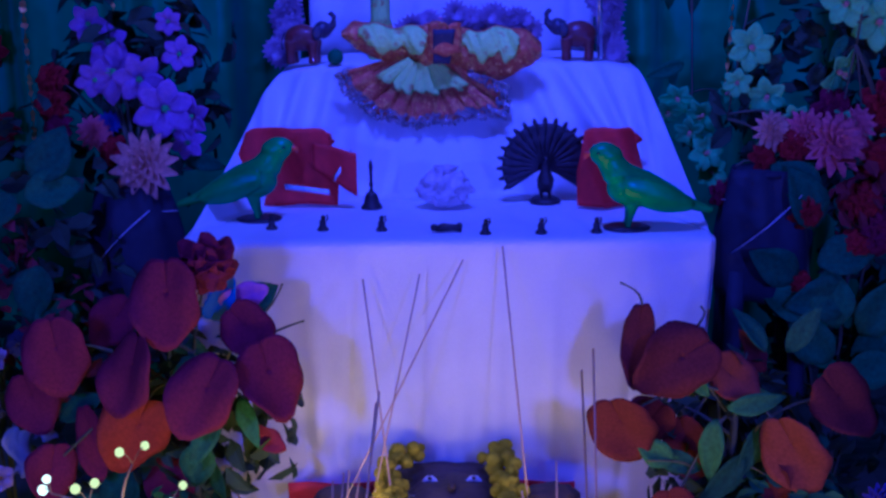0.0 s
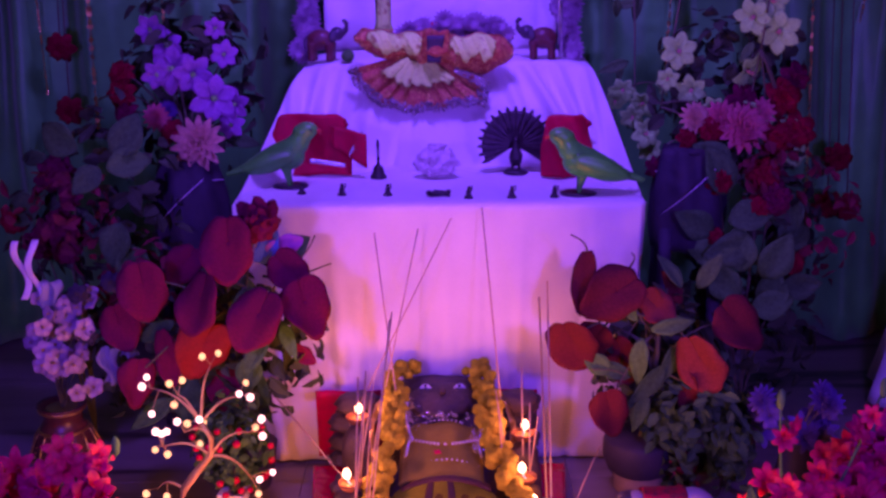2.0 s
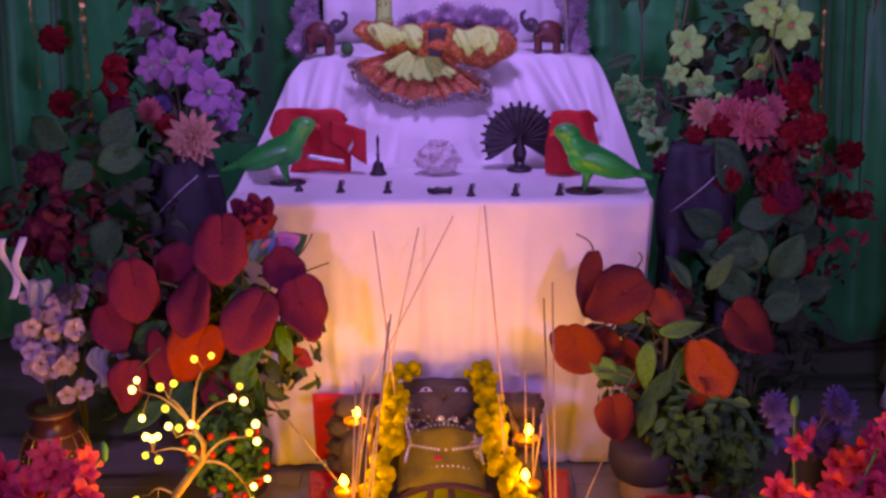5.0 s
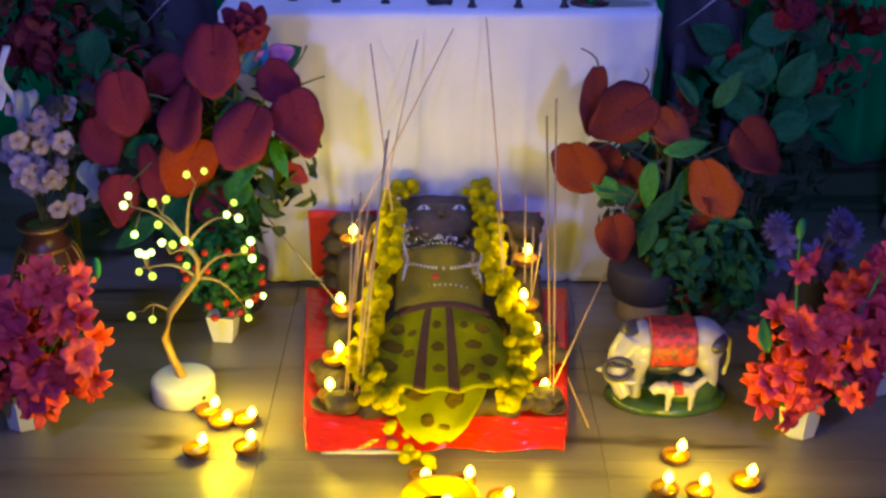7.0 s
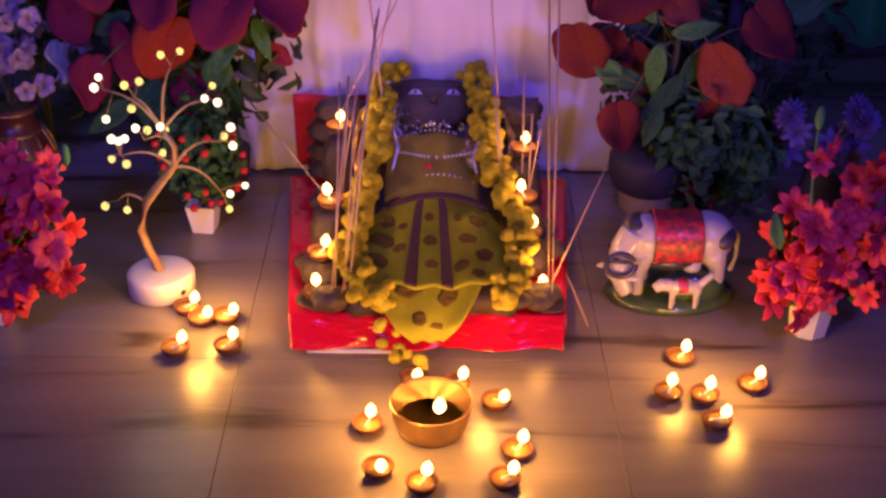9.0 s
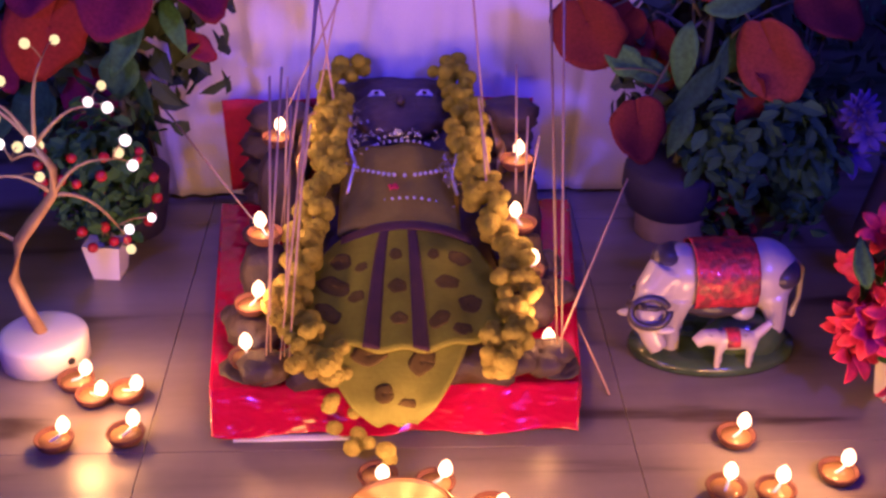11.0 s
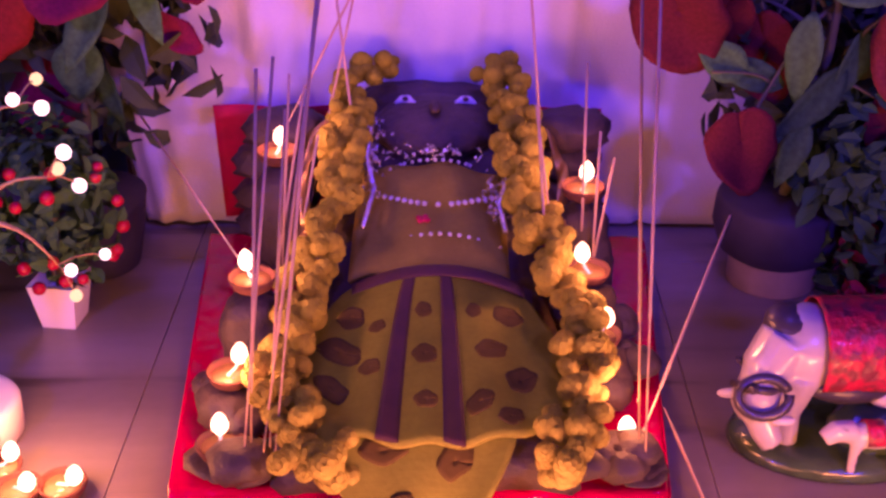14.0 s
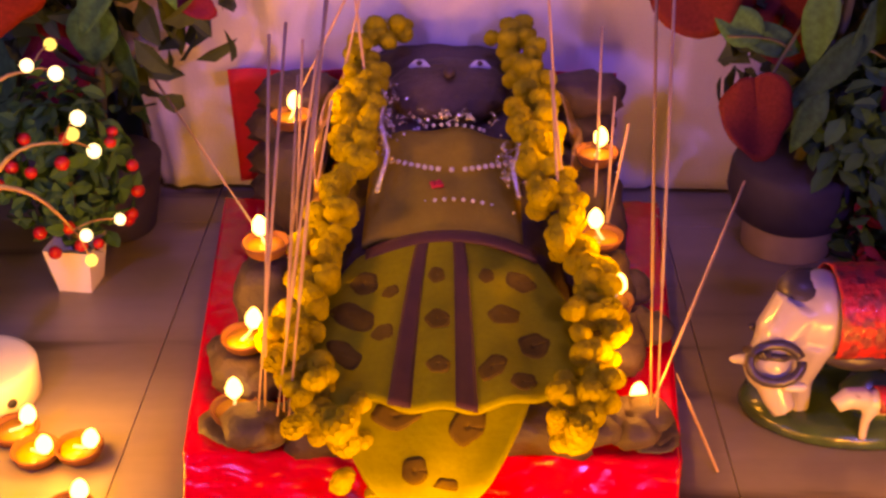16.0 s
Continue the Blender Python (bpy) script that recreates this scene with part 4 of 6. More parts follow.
def heart_plant(name, label, base, pot_profile, pot_mat, hearts, leaves, seed, joint):
    """Pot, stems, large heart-shaped petals and leaves."""
    rnd = random.Random(seed)
    t = thing(name, label, "plant", base)
    pot = part("pot", lathe(pot_profile, 32), pot_mat, t, "round dark glazed pot")
    if base[0] > 0:
        part("foot", lathe([(0.052, 0.0), (0.059, 0.002), (0.060, 0.044), (0.074, 0.054), (0.070, 0.056), (0.052, 0.046), (0.052, 0.0)], 32), M["beige_clay"], t, "beige clay foot of the pot")
    part("soil", lathe([(0.0, pot_profile[-1][1] - 0.012), (pot_profile[-1][0] * 0.92, pot_profile[-1][1] - 0.012), (pot_profile[-1][0] * 0.9, pot_profile[-1][1] - 0.006), (0.0, pot_profile[-1][1] - 0.004)], 20), M["clay"], t)
    root = Vector(base) + Vector((0, 0, pot_profile[-1][1] - 0.01))
    j = Vector(joint)
    stem(t, root, j, (0.01, 0, 0), 0.007)
    for x, y, z, size, spin, kind in hearts:
        me = {"r": HEART, "n": HEART_N, "o": HEART_O, "b": ROSE_D, "m": HEART_M, "d": HEART_D, "k": HEART_MN}[kind]
        p = Vector((x, y, z))
        a = root.lerp(j, rnd.uniform(0.35, 1.0))
        stem(t, a, p + Vector((0, 0.012, 0)), (rnd.uniform(-0.02, 0.02), 0.01, 0.03), 0.0028)
        place(me, t, p, (rnd.uniform(-0.8, 0.8), -1, rnd.uniform(-0.45, 0.45)), spin + rnd.uniform(-15, 15), size * 1.12)
    if name == "heart_petal_plant" and base[0] < 0:
        for k, (m2, px) in enumerate(((M["blue_felt"], (-0.391, 2.530, 0.579)), (M["pink_felt"], (-0.358, 2.535, 0.586)))):
            place(heart_mesh(m2, narrow=0.7), t, px, (0.1, -1, 0.0), 150 - 40 * k, 0.075)
    for a, b in TWIGS.get(base[0] < 0, ()):
        o = part("twig", tube(bmesh.new(), [p - Vector(base) for p in curve_pts(a, b, (0.012, 0, 0.006), 6)], [0.0030, 0.0026, 0.0022, 0.002, 0.0018, 0.0016, 0.0022], 6), M["stem"], t, "curled dry twig")
    leaf_cloud(t, "foliage", M["leaf_deep"], j - Vector(base) + Vector((0.0, 0.045, -0.14)), (0.17, 0.05, 0.21), 170, 0.055, seed, "dense dark leaves behind the petals")
    for x, y, z, size, spin, kind in leaves:
        p = Vector((x, y, z))
        place({"d": LEAF, "l": LEAF_L, "w": LEAF_W, "x": LEAF_WL}[kind], t, p, (rnd.uniform(-0.5, 0.5), -1, rnd.uniform(0.0, 0.6)), spin, size)
    return t


M["blue_felt"] = mat("blue_felt", (0.10, 0.22, 0.50), 0.8, vary=0.1, scale=120)
M["pink_felt"] = mat("pink_felt", (0.55, 0.18, 0.38), 0.8, vary=0.1, scale=120)
TWIGS = {
    True: (((-0.343, 2.520, 0.533), (-0.278, 2.500, 0.621)), ((-0.326, 2.520, 0.520), (-0.245, 2.500, 0.557))),
    False: (((0.317, 2.520, 0.559), (0.278, 2.500, 0.617)), ((0.403, 2.520, 0.526), (0.414, 2.520, 0.569)), ((0.405, 2.480, 0.295), (0.324, 2.460, 0.319))),
}
M["beige_clay"] = mat("beige_clay", (0.42, 0.33, 0.22), 0.7, vary=0.12, scale=80, bump=0.2)
DARK_POT = [(0.0, 0.0), (0.055, 0.0), (0.062, 0.004), (0.072, 0.05), (0.078, 0.095), (0.080, 0.105)]
heart_plant(
    "heart_petal_plant", "artificial plant with large red felt heart petals in dark pot", (-0.470, 2.56, 0.0), DARK_POT, M["navy"],
    ((-0.461, 2.460, 0.620, 0.118, 12, "r"), (-0.401, 2.500, 0.654, 0.105, -18, "b"), (-0.656, 2.480, 0.523, 0.110, 8, "r"), (-0.520, 2.440, 0.504, 0.112, -4, "r"),
     (-0.396, 2.420, 0.472, 0.115, -14, "r"), (-0.344, 2.500, 0.549, 0.085, 30, "r"), (-0.301, 2.460, 0.486, 0.112, 22, "r"), (-0.328, 2.500, 0.357, 0.070, 40, "n"),
     (-0.521, 2.450, 0.396, 0.120, -8, "o"), (-0.624, 2.520, 0.352, 0.105, 5, "n"), (-0.689, 2.500, 0.297, 0.090, -10, "r"), (-0.496, 2.540, 0.266, 0.09, 15, "r"), (-0.734, 2.560, 0.407, 0.09, 30, "r"), (-0.579, 2.580, 0.543, 0.08, -30, "r")),
    ((-0.385, 2.470, 0.410, 0.11, 150, "d"), (-0.356, 2.490, 0.428, 0.09, -160, "l"), (-0.429, 2.500, 0.347, 0.09, 170, "w"), (-0.461, 2.480, 0.381, 0.08, 20, "l"), (-0.419, 2.540, 0.292, 0.08, -170, "d"),
     (-0.465, 2.520, 0.206, 0.12, 140, "d"), (-0.495, 2.520, 0.535, 0.10, -120, "d"), (-0.433, 2.500, 0.502, 0.10, 160, "d"), (-0.605, 2.540, 0.413, 0.11, 120, "d"), (-0.362, 2.540, 0.565, 0.08, -60, "x"),
     (-0.419, 2.560, 0.229, 0.08, 190, "d"), (-0.566, 2.550, 0.276, 0.12, 170, "w"), (-0.623, 2.560, 0.218, 0.12, 120, "d"), (-0.448, 2.560, 0.161, 0.09, 170, "d")),
    31, (-0.44, 2.52, 0.50))
RIGHT_POT = [(0.0, 0.0), (0.050, 0.0), (0.056, 0.006), (0.056, 0.040), (0.074, 0.052), (0.086, 0.085), (0.084, 0.118), (0.080, 0.128)]
heart_plant(
    "heart_petal_plant", "artificial plant with dark red felt heart petals in round pot", (0.450, 2.53, 0.0), RIGHT_POT, M["navy"],
    ((0.310, 2.500, 0.526, 0.112, 0, "k"), (0.380, 2.480, 0.495, 0.118, -60, "m"), (0.278, 2.460, 0.392, 0.112, 12, "m"), (0.635, 2.460, 0.432, 0.108, 30, "m"),
     (0.556, 2.440, 0.355, 0.115, 8, "d"), (0.544, 2.460, 0.273, 0.090, 0, "k"), (0.469, 2.520, 0.449, 0.075, 60, "d"), (0.362, 2.430, 0.243, 0.086, 4, "m"), (0.337, 2.520, 0.372, 0.085, -30, "m"), (0.398, 2.520, 0.332, 0.09, 10, "m"), (0.509, 2.560, 0.487, 0.07, 20, "k")),
    ((0.435, 2.460, 0.393, 0.115, 175, "l"), (0.452, 2.460, 0.412, 0.10, -80, "l"), (0.425, 2.480, 0.425, 0.09, 40, "l"), (0.520, 2.520, 0.357, 0.10, 150, "d"), (0.494, 2.500, 0.313, 0.12, 130, "d"),
     (0.531, 2.540, 0.481, 0.09, 20, "d"), (0.417, 2.480, 0.295, 0.10, 70, "d"), (0.367, 2.470, 0.313, 0.07, 60, "x"), (0.453, 2.480, 0.250, 0.09, 160, "d"), (0.503, 2.480, 0.223, 0.09, -160, "d"),
     (0.428, 2.480, 0.233, 0.09, 100, "d"), (0.474, 2.460, 0.179, 0.08, -140, "d"), (0.545, 2.530, 0.406, 0.11, 100, "d"), (0.570, 2.550, 0.477, 0.10, -30, "d"), (0.483, 2.500, 0.286, 0.10, -100, "d")),
    32, (0.48, 2.52, 0.42))


# ---- leafy bushes ----
def build_berry_bush():
    bx, by = -0.470, 2.41
    t = thing("berry_bush", "small potted artificial bush with round red berries", "plant", (bx, by, 0))
    bm = lathe([(0.0, 0.0), (0.030, 0.0), (0.042, 0.058), (0.043, 0.062), (0.038, 0.060), (0.0, 0.050)], 4)
    for v in bm.verts:
        v.co = Matrix.Rotation(radians(38), 3, "Z") @ v.co
    part("pot", bm, M["paper"], t, "small square white paper-covered pot", smooth=False)
    stem(t, (bx, by, 0.05), (bx, by, 0.22), (0.005, 0, 0), 0.005)
    leaf_cloud(t, "foliage", M["leaf"], (0.0, 0.0, 0.17), (0.085, 0.07, 0.115), 520, 0.026, 5, "dense small dark green leaves")
    rnd = random.Random(17)
    for k in range(20):
        a, z = rnd.uniform(-2.9, 0.2), rnd.uniform(-0.85, 0.6)
        q = math.sqrt(1 - z * z)
        bm = bmesh.new()
        ball(bm, (0.09 * q * math.cos(a), 0.075 * q * math.sin(a), 0.165 + 0.12 * z), rnd.uniform(0.007, 0.009), (1, 1, 1), 2)
        part("berry", bm, M["berry"], t)


build_berry_bush()


def build_fern():
    t = thing("leafy_bush", "dark green artificial bush with small leaves beside a pot", "plant", (0.585, 2.50, 0))
    part("pot", lathe([(0.0, 0.0), (0.045, 0.0), (0.060, 0.07), (0.062, 0.075), (0.0, 0.07)], 24), M["navy"], t)
    leaf_cloud(t, "foliage", M["leaf"], (0.0, -0.01, 0.15), (0.135, 0.10, 0.165), 760, 0.034, 8, "dark green small leaves")
    leaf_cloud(t, "foliage", M["leaf_light"], (0.05, -0.07, 0.16), (0.06, 0.04, 0.06), 70, 0.042, 9, "brighter green leaves")
    leaf_cloud(t, "foliage", M["petal_red"], (-0.045, -0.06, 0.07), (0.035, 0.03, 0.07), 60, 0.02, 10, "reddish small leaves")


build_fern()


# ---- scarlet flowers in white pots ----
def flower_pot(name, label, base, flowers, seed, petal, tall, extra_leaves=26):
    rnd = random.Random(seed)
    b = Vector(base)
    t = thing(name, label, "potted flowers", base)
    part("pot", lathe([(0.0, 0.0), (0.030, 0.0), (0.034, 0.004), (0.044, 0.080), (0.0455, 0.086), (0.041, 0.084), (0.0, 0.074)], 8), M["white_plastic"], t, "small white eight-sided pot", smooth=False)
    for x, z, size in flowers:
        p = b + Vector((x, rnd.uniform(-0.075, 0.045), z))
        stem(t, b + Vector((rnd.uniform(-0.02, 0.02), rnd.uniform(-0.02, 0.02), 0.078)), p, (0, 0.01, 0.02), 0.0022)
        place(petal[rnd.randrange(len(petal))], t, p, facing(rnd, 1.1, 0.3), rnd.uniform(0, 360), size * 1.12)
    for k in range(extra_leaves):
        p = b + Vector((rnd.uniform(-0.09, 0.09), rnd.uniform(-0.05, 0.05), rnd.uniform(0.07, 0.20)))
        place(LEAF, t, p, facing(rnd, 0.9, 0.4), rnd.uniform(-120, 120), rnd.uniform(0.04, 0.07))
    for x, z in tall:
        p = b + Vector((x, 0.0, z))
        stem(t, b + Vector((0, 0, 0.078)), p, (0.01 * (1 if x > 0 else -1), 0, 0), 0.003, M["leaf_light"])
        for q, s in ((0.78, 0.055), (0.86, 0.05)):
            place(petal[0], t, b + Vector((x * q + rnd.uniform(-0.015, 0.015), -0.012, 0.078 + (z - 0.078) * q)), facing(rnd, 0.9, 0.2), rnd.uniform(0, 360), s)
        bm = bmesh.new()
        ball(bm, Vector((x, 0.0, z)), 0.010, (0.8, 0.8, 2.2), 2)
        part("bud", bm, M["leaf_light"], t, "pale green closed bud")


rnd = random.Random(71)
RIGHT_BLOOMS = [(rnd.uniform(-0.085, 0.12), rnd.uniform(0.075, 0.26), rnd.uniform(0.05, 0.085)) for _ in range(64)]
flower_pot("potted_lilies", "scarlet artificial lilies in a small white pot", (0.672, 2.045, 0), RIGHT_BLOOMS, 41, [LILY_R, LILY_R, LILY_K], ((-0.045, 0.42), (0.145, 0.44)))
LEFT_BLOOMS = [(rnd.uniform(-0.10, 0.155), rnd.uniform(0.08, 0.30), rnd.uniform(0.05, 0.085)) for _ in range(64)]
flower_pot("potted_lilies", "pinkish red artificial lilies in a small white pot", (-0.795, 2.065, 0), LEFT_BLOOMS, 42, [LILY_K, LILY_R, LILY_R], ((0.17, 0.33),))
flower_pot("potted_lilies", "deep red artificial flowers in a small white pot", (0.86, 2.20, 0), [(a, b * 1.1, c) for a, b, c in RIGHT_BLOOMS], 43, [LILY_R, LILY_K], ())


def build_violet_bunch():
    t = thing("violet_bouquet", "violet blue artificial flowers standing in a dark vase", "bouquet", (0.78, 2.42, 0))
    part("vase", lathe([(0.0, 0.0), (0.04, 0.0), (0.055, 0.05), (0.04, 0.12), (0.03, 0.17), (0.034, 0.18), (0.0, 0.17)], 24), M["navy"], t)
    rnd = random.Random(6)
    for k in range(11):
        p = Vector((0.78 + rnd.uniform(-0.10, 0.10), 2.40 + rnd.uniform(-0.05, 0.05), rnd.uniform(0.17, 0.29)))
        stem(t, (0.78, 2.42, 0.17), p, (0, 0, 0.01), 0.002)
        place([LILY_V, DAHLIA_V][k % 2], t, p, facing(rnd, 0.7, 0.3), rnd.uniform(0, 360), rnd.uniform(0.06, 0.085))


build_violet_bunch()


# ---- painted clay pot with a pearl bouquet ----
M["matki"] = mat("brown_painted_clay", (0.10, 0.030, 0.018), 0.35, vary=0.25, scale=80, bump=0.2, coat=0.3)
M["pearl"] = mat("pearl_petal", (0.36, 0.26, 0.34), 0.3, vary=0.12, scale=60, bump=0.1, rand=0.1, coat=0.3)
M["film"] = mat("clear_film", (0.70, 0.70, 0.76), 0.12, vary=0.05, scale=40, bump=0.5, trans=0.6)
M["ribbon"] = mat("satin_ribbon", (0.72, 0.66, 0.72), 0.3, vary=0.06, scale=40, bump=0.1, sheen=0.3)


def build_matki():
    bx, by, _ = -0.904, 2.623, 0.000
    t = thing("painted_clay_pot", "dark brown clay pot painted with gold arches and bands", "pot", (bx, by, 0))
    def rad(z):
        return 0.05 + 0.030 * math.sin(math.pi * min(1, z / 0.135) ** 0.85)
    prof = [(0.0, 0.0), (0.045, 0.0)] + [(rad(0.012 * k), 0.012 * k) for k in range(1, 12)] + [(0.046, 0.140), (0.044, 0.155), (0.056, 0.178), (0.058, 0.184), (0.050, 0.180), (0.0, 0.165)]
    b = part("body", lathe(prof, 36), M["matki"], t)
    for z, r in ((0.028, rad(0.028)), (0.122, rad(0.122)), (0.172, 0.0545)):
        part("band", lathe([(r - 0.001, z - 0.003), (r + 0.0018, z - 0.001), (r + 0.0018, z + 0.002), (r - 0.001, z + 0.004)], 36), M["gold"], b, "painted gold band")
    for k in range(12):
        a = k * math.tau / 12
        pts = []
        for i in range(9):
            z = 0.030 + 0.090 * i / 8
            aa = a + 0.02 * math.sin(i)
            pts.append(((rad(z) + 0.001) * math.cos(aa), (rad(z) + 0.001) * math.sin(aa), z))
        part("stripe", tube(bmesh.new(), pts, 0.0022, 5), M["gold"], b, "painted gold stripe")
        a += math.tau / 24
        bm = bmesh.new()
        for q in range(4):
            z = 0.06 + 0.011 * q
            ball(bm, ((rad(z) + 0.0005) * math.cos(a), (rad(z) + 0.0005) * math.sin(a), z), 0.0042 - 0.0006 * q, (1, 1, 1), 1)
        part("motif", bm, M["gold"], b)
    # bouquet that stands in the pot's mouth
    pearl = lily_mesh(M["pearl"], M["gold"], 5, width=0.5, lift=0.5)
    navy = rose_mesh(M["navy"])
    u = thing("pearl_bouquet", "bouquet of pearly pink flowers with clear film and ribbons", "bouquet", (bx, by, 0.168))
    rnd = random.Random(14)
    for k in range(46):
        p = Vector((bx + 0.015 + rnd.gauss(0, 0.042), by - 0.03 + rnd.uniform(-0.05, 0.05), 0.22 + rnd.random() ** 0.8 * 0.24))
        if k % 3 == 0:
            stem(u, (bx, by, 0.168), p, (0, 0, 0.01), 0.0018)
        place(pearl, u, p, facing(rnd, 0.9, 0.2), rnd.uniform(0, 360), rnd.uniform(0.035, 0.055))
    for x, y, z in ((-0.810, 2.560, 0.375), (-0.825, 2.570, 0.468), (-0.751, 2.580, 0.493)):
        place(navy, u, (x, y, z), (0.1, -1, 0.1), 0, 0.055)
    for i, (x, y, z) in enumerate(((-0.762, 2.560, 0.301), (-0.731, 2.580, 0.360), (-0.892, 2.580, 0.454))):
        part("film", sheet(lambda a, b: (x - bx + 0.045 * (a - 0.5) + 0.008 * math.sin(b * 7 + i), y - by + 0.012 * math.sin(a * 9 + b * 6), z - 0.168 + 0.09 * (b - 0.5)), 8, 10, 0.0008), M["film"], u, "crumpled clear film wrap")
    for x0, x1, ph in ((132, 150, 0.0), (158, 172, 1.4)):
        def rib(a, b, x0=x0, ph=ph):
            return (-0.052 + (x0 - 132) * 0.0011 + 0.016 * a + 0.010 * math.sin(b * 6 + ph), -0.05 + 0.012 * math.sin(b * 5 + ph), 0.29 + 0.14 * b)
        part("ribbon", sheet(rib, 4, 16, 0.0008), M["ribbon"], u, "pale satin ribbon")


build_matki()


# ---- navy stands with flowers behind the altar's sides ----
def navy_stand(x, y, h, seed):
    t = thing("flower_stand", "tall navy cloth-covered flower stand tied with pale string", "stand", (x, y, 0))
    for sx in (-1, 1):
        for sy in (-1, 1):
            part("leg", tube(bmesh.new(), [(0.075 * sx, 0.06 * sy, 0.0), (0.06 * sx, 0.05 * sy, h - 0.2)], [0.016, 0.018], 8), M["navy"], t)
    bm = bmesh.new()

    def fn(u, v):
        a = u * math.tau
        r = 0.062 + 0.034 * math.sin(math.pi * (0.25 + 0.7 * v)) + 0.006 * math.sin(a * 7 + v * 3)
        return (r * math.cos(a), r * 0.85 * math.sin(a), h - 0.26 + 0.26 * v)
    part("cover", sheet(fn, 48, 14, 0.004), M["navy"], t, "gathered navy cloth cover")
    part("lid", lathe([(0.0, h - 0.012), (0.06, h - 0.012), (0.06, h - 0.002), (0.0, h)], 24), M["navy"], t)
    for a, b in (((-0.075, -0.06, h - 0.16), (0.05, -0.085, h - 0.04)), ((-0.09, -0.02, h - 0.06), (0.09, -0.02, h - 0.055))):
        part("string", tube(bmesh.new(), curve_pts(a, b, (0, -0.03, 0.006), 7), 0.0011, 5), M["ribbon"], t, "pale string")
    return t


navy_stand(0.625, 2.98, 0.715, 1)
navy_stand(-0.640, 2.98, 0.700, 2)


def bouquet(name, label, root, blooms, seed, leaves=(), stem_mat=None, clouds=(), blossoms=()):
    rnd = random.Random(seed)
    t = thing(name, label, "flowers", root)
    for x, y, z, size, me in blooms:
        stem(t, root, (x, y + 0.02, z), (0, 0.02, 0.03), 0.0028, stem_mat)
        place(me, t, (x, y, z), facing(rnd, 0.45, 0.15), rnd.uniform(0, 360), size)
    for x, y, z, size, spin, me in leaves:
        place(me, t, (x, y, z), facing(rnd, 0.5, 0.25), spin, size)
    for c, radii, count in clouds:
        leaf_cloud(t, "foliage", M["leaf_deep"], Vector(c) - Vector(root), radii, count, 0.06, seed + count, "dense dark green leaves")
    for c, radii, count in blossoms:
        leaf_cloud(t, "blossoms", M["dusky"], Vector(c) - Vector(root), radii, count, 0.042, seed + count, "faded dull red cloth blossoms")
    return t


M["dusky"] = mat("faded_red_cloth", (0.17, 0.030, 0.034), 0.85, vary=0.3, scale=60, bump=0.2, rand=0.3)


bouquet("purple_lilies", "spray of purple artificial lilies with a peach dahlia", (-0.640, 3.00, 0.70),
        ((-0.678, 3.050, 0.913, 0.125, LILY_P), (-0.626, 3.030, 0.901, 0.105, LILY_P), (-0.572, 3.000, 0.845, 0.125, LILY_P), (-0.553, 3.080, 0.944, 0.075, LILY_P), (-0.575, 3.100, 1.009, 0.060, LILY_P),
         (-0.699, 3.100, 0.963, 0.09, LILY_P), (-0.521, 3.020, 0.826, 0.085, LILY_P), (-0.721, 3.050, 0.899, 0.08, LILY_P), (-0.609, 2.960, 0.736, 0.145, DAHLIA), (-0.746, 3.120, 1.006, 0.08, LILY_P), (-0.540, 3.050, 0.766, 0.075, LILY_P),
         (-0.697, 3.040, 0.810, 0.055, DAHLIA_V), (-0.722, 3.020, 0.794, 0.075, DAHLIA_P), (-0.820, 3.080, 0.899, 0.075, ROSE), (-0.819, 3.060, 0.852, 0.085, ROSE), (-0.809, 3.060, 0.802, 0.07, ROSE_D), (-0.683, 3.020, 0.758, 0.07, ROSE)),
        51, ((-0.755, 3.150, 0.946, 0.14, 150, LEAF), (-0.653, 3.150, 0.960, 0.12, 60, LEAF), (-0.654, 3.100, 0.794, 0.12, 200, LEAF), (-0.789, 3.080, 0.756, 0.12, 130, LEAF), (-0.556, 3.050, 0.730, 0.10, -100, LEAF)), clouds=(((-0.66, 3.15, 0.88), (0.20, 0.06, 0.26), 200),))
bouquet("rose_bush", "artificial rose branch with broad dark green leaves", (-0.900, 2.86, 0.0),
        ((-0.943, 2.860, 0.685, 0.105, ROSE_D), (-0.922, 2.800, 0.571, 0.10, ROSE_D), (-0.988, 2.840, 0.512, 0.09, ROSE_D), (-0.909, 2.780, 0.515, 0.08, ROSE_D), (-1.054, 2.860, 0.571, 0.08, ROSE), (-0.893, 2.800, 0.646, 0.07, ROSE_D)),
        52, ((-0.878, 2.840, 0.746, 0.12, 60, LEAF_WL), (-0.781, 2.820, 0.733, 0.12, -30, LEAF_W), (-0.800, 2.800, 0.710, 0.11, -80, LEAF_WL), (-0.817, 2.800, 0.713, 0.09, 130, LEAF_W), (-0.776, 2.780, 0.582, 0.11, 170, LEAF_W),
             (-0.761, 2.780, 0.527, 0.12, 190, LEAF_WL), (-0.970, 2.820, 0.629, 0.12, 120, LEAF_W), (-0.865, 2.820, 0.600, 0.10, 200, LEAF), (-0.955, 2.850, 0.731, 0.10, 100, LEAF), (-0.732, 2.760, 0.491, 0.10, 170, LEAF_W)), clouds=(((-0.84, 2.90, 0.55), (0.22, 0.07, 0.30), 220), ((-0.72, 2.86, 0.25), (0.22, 0.06, 0.22), 160)),
        blossoms=(((-0.90, 2.80, 0.60), (0.13, 0.05, 0.12), 90), ((-0.74, 2.78, 0.42), (0.12, 0.05, 0.13), 60)))
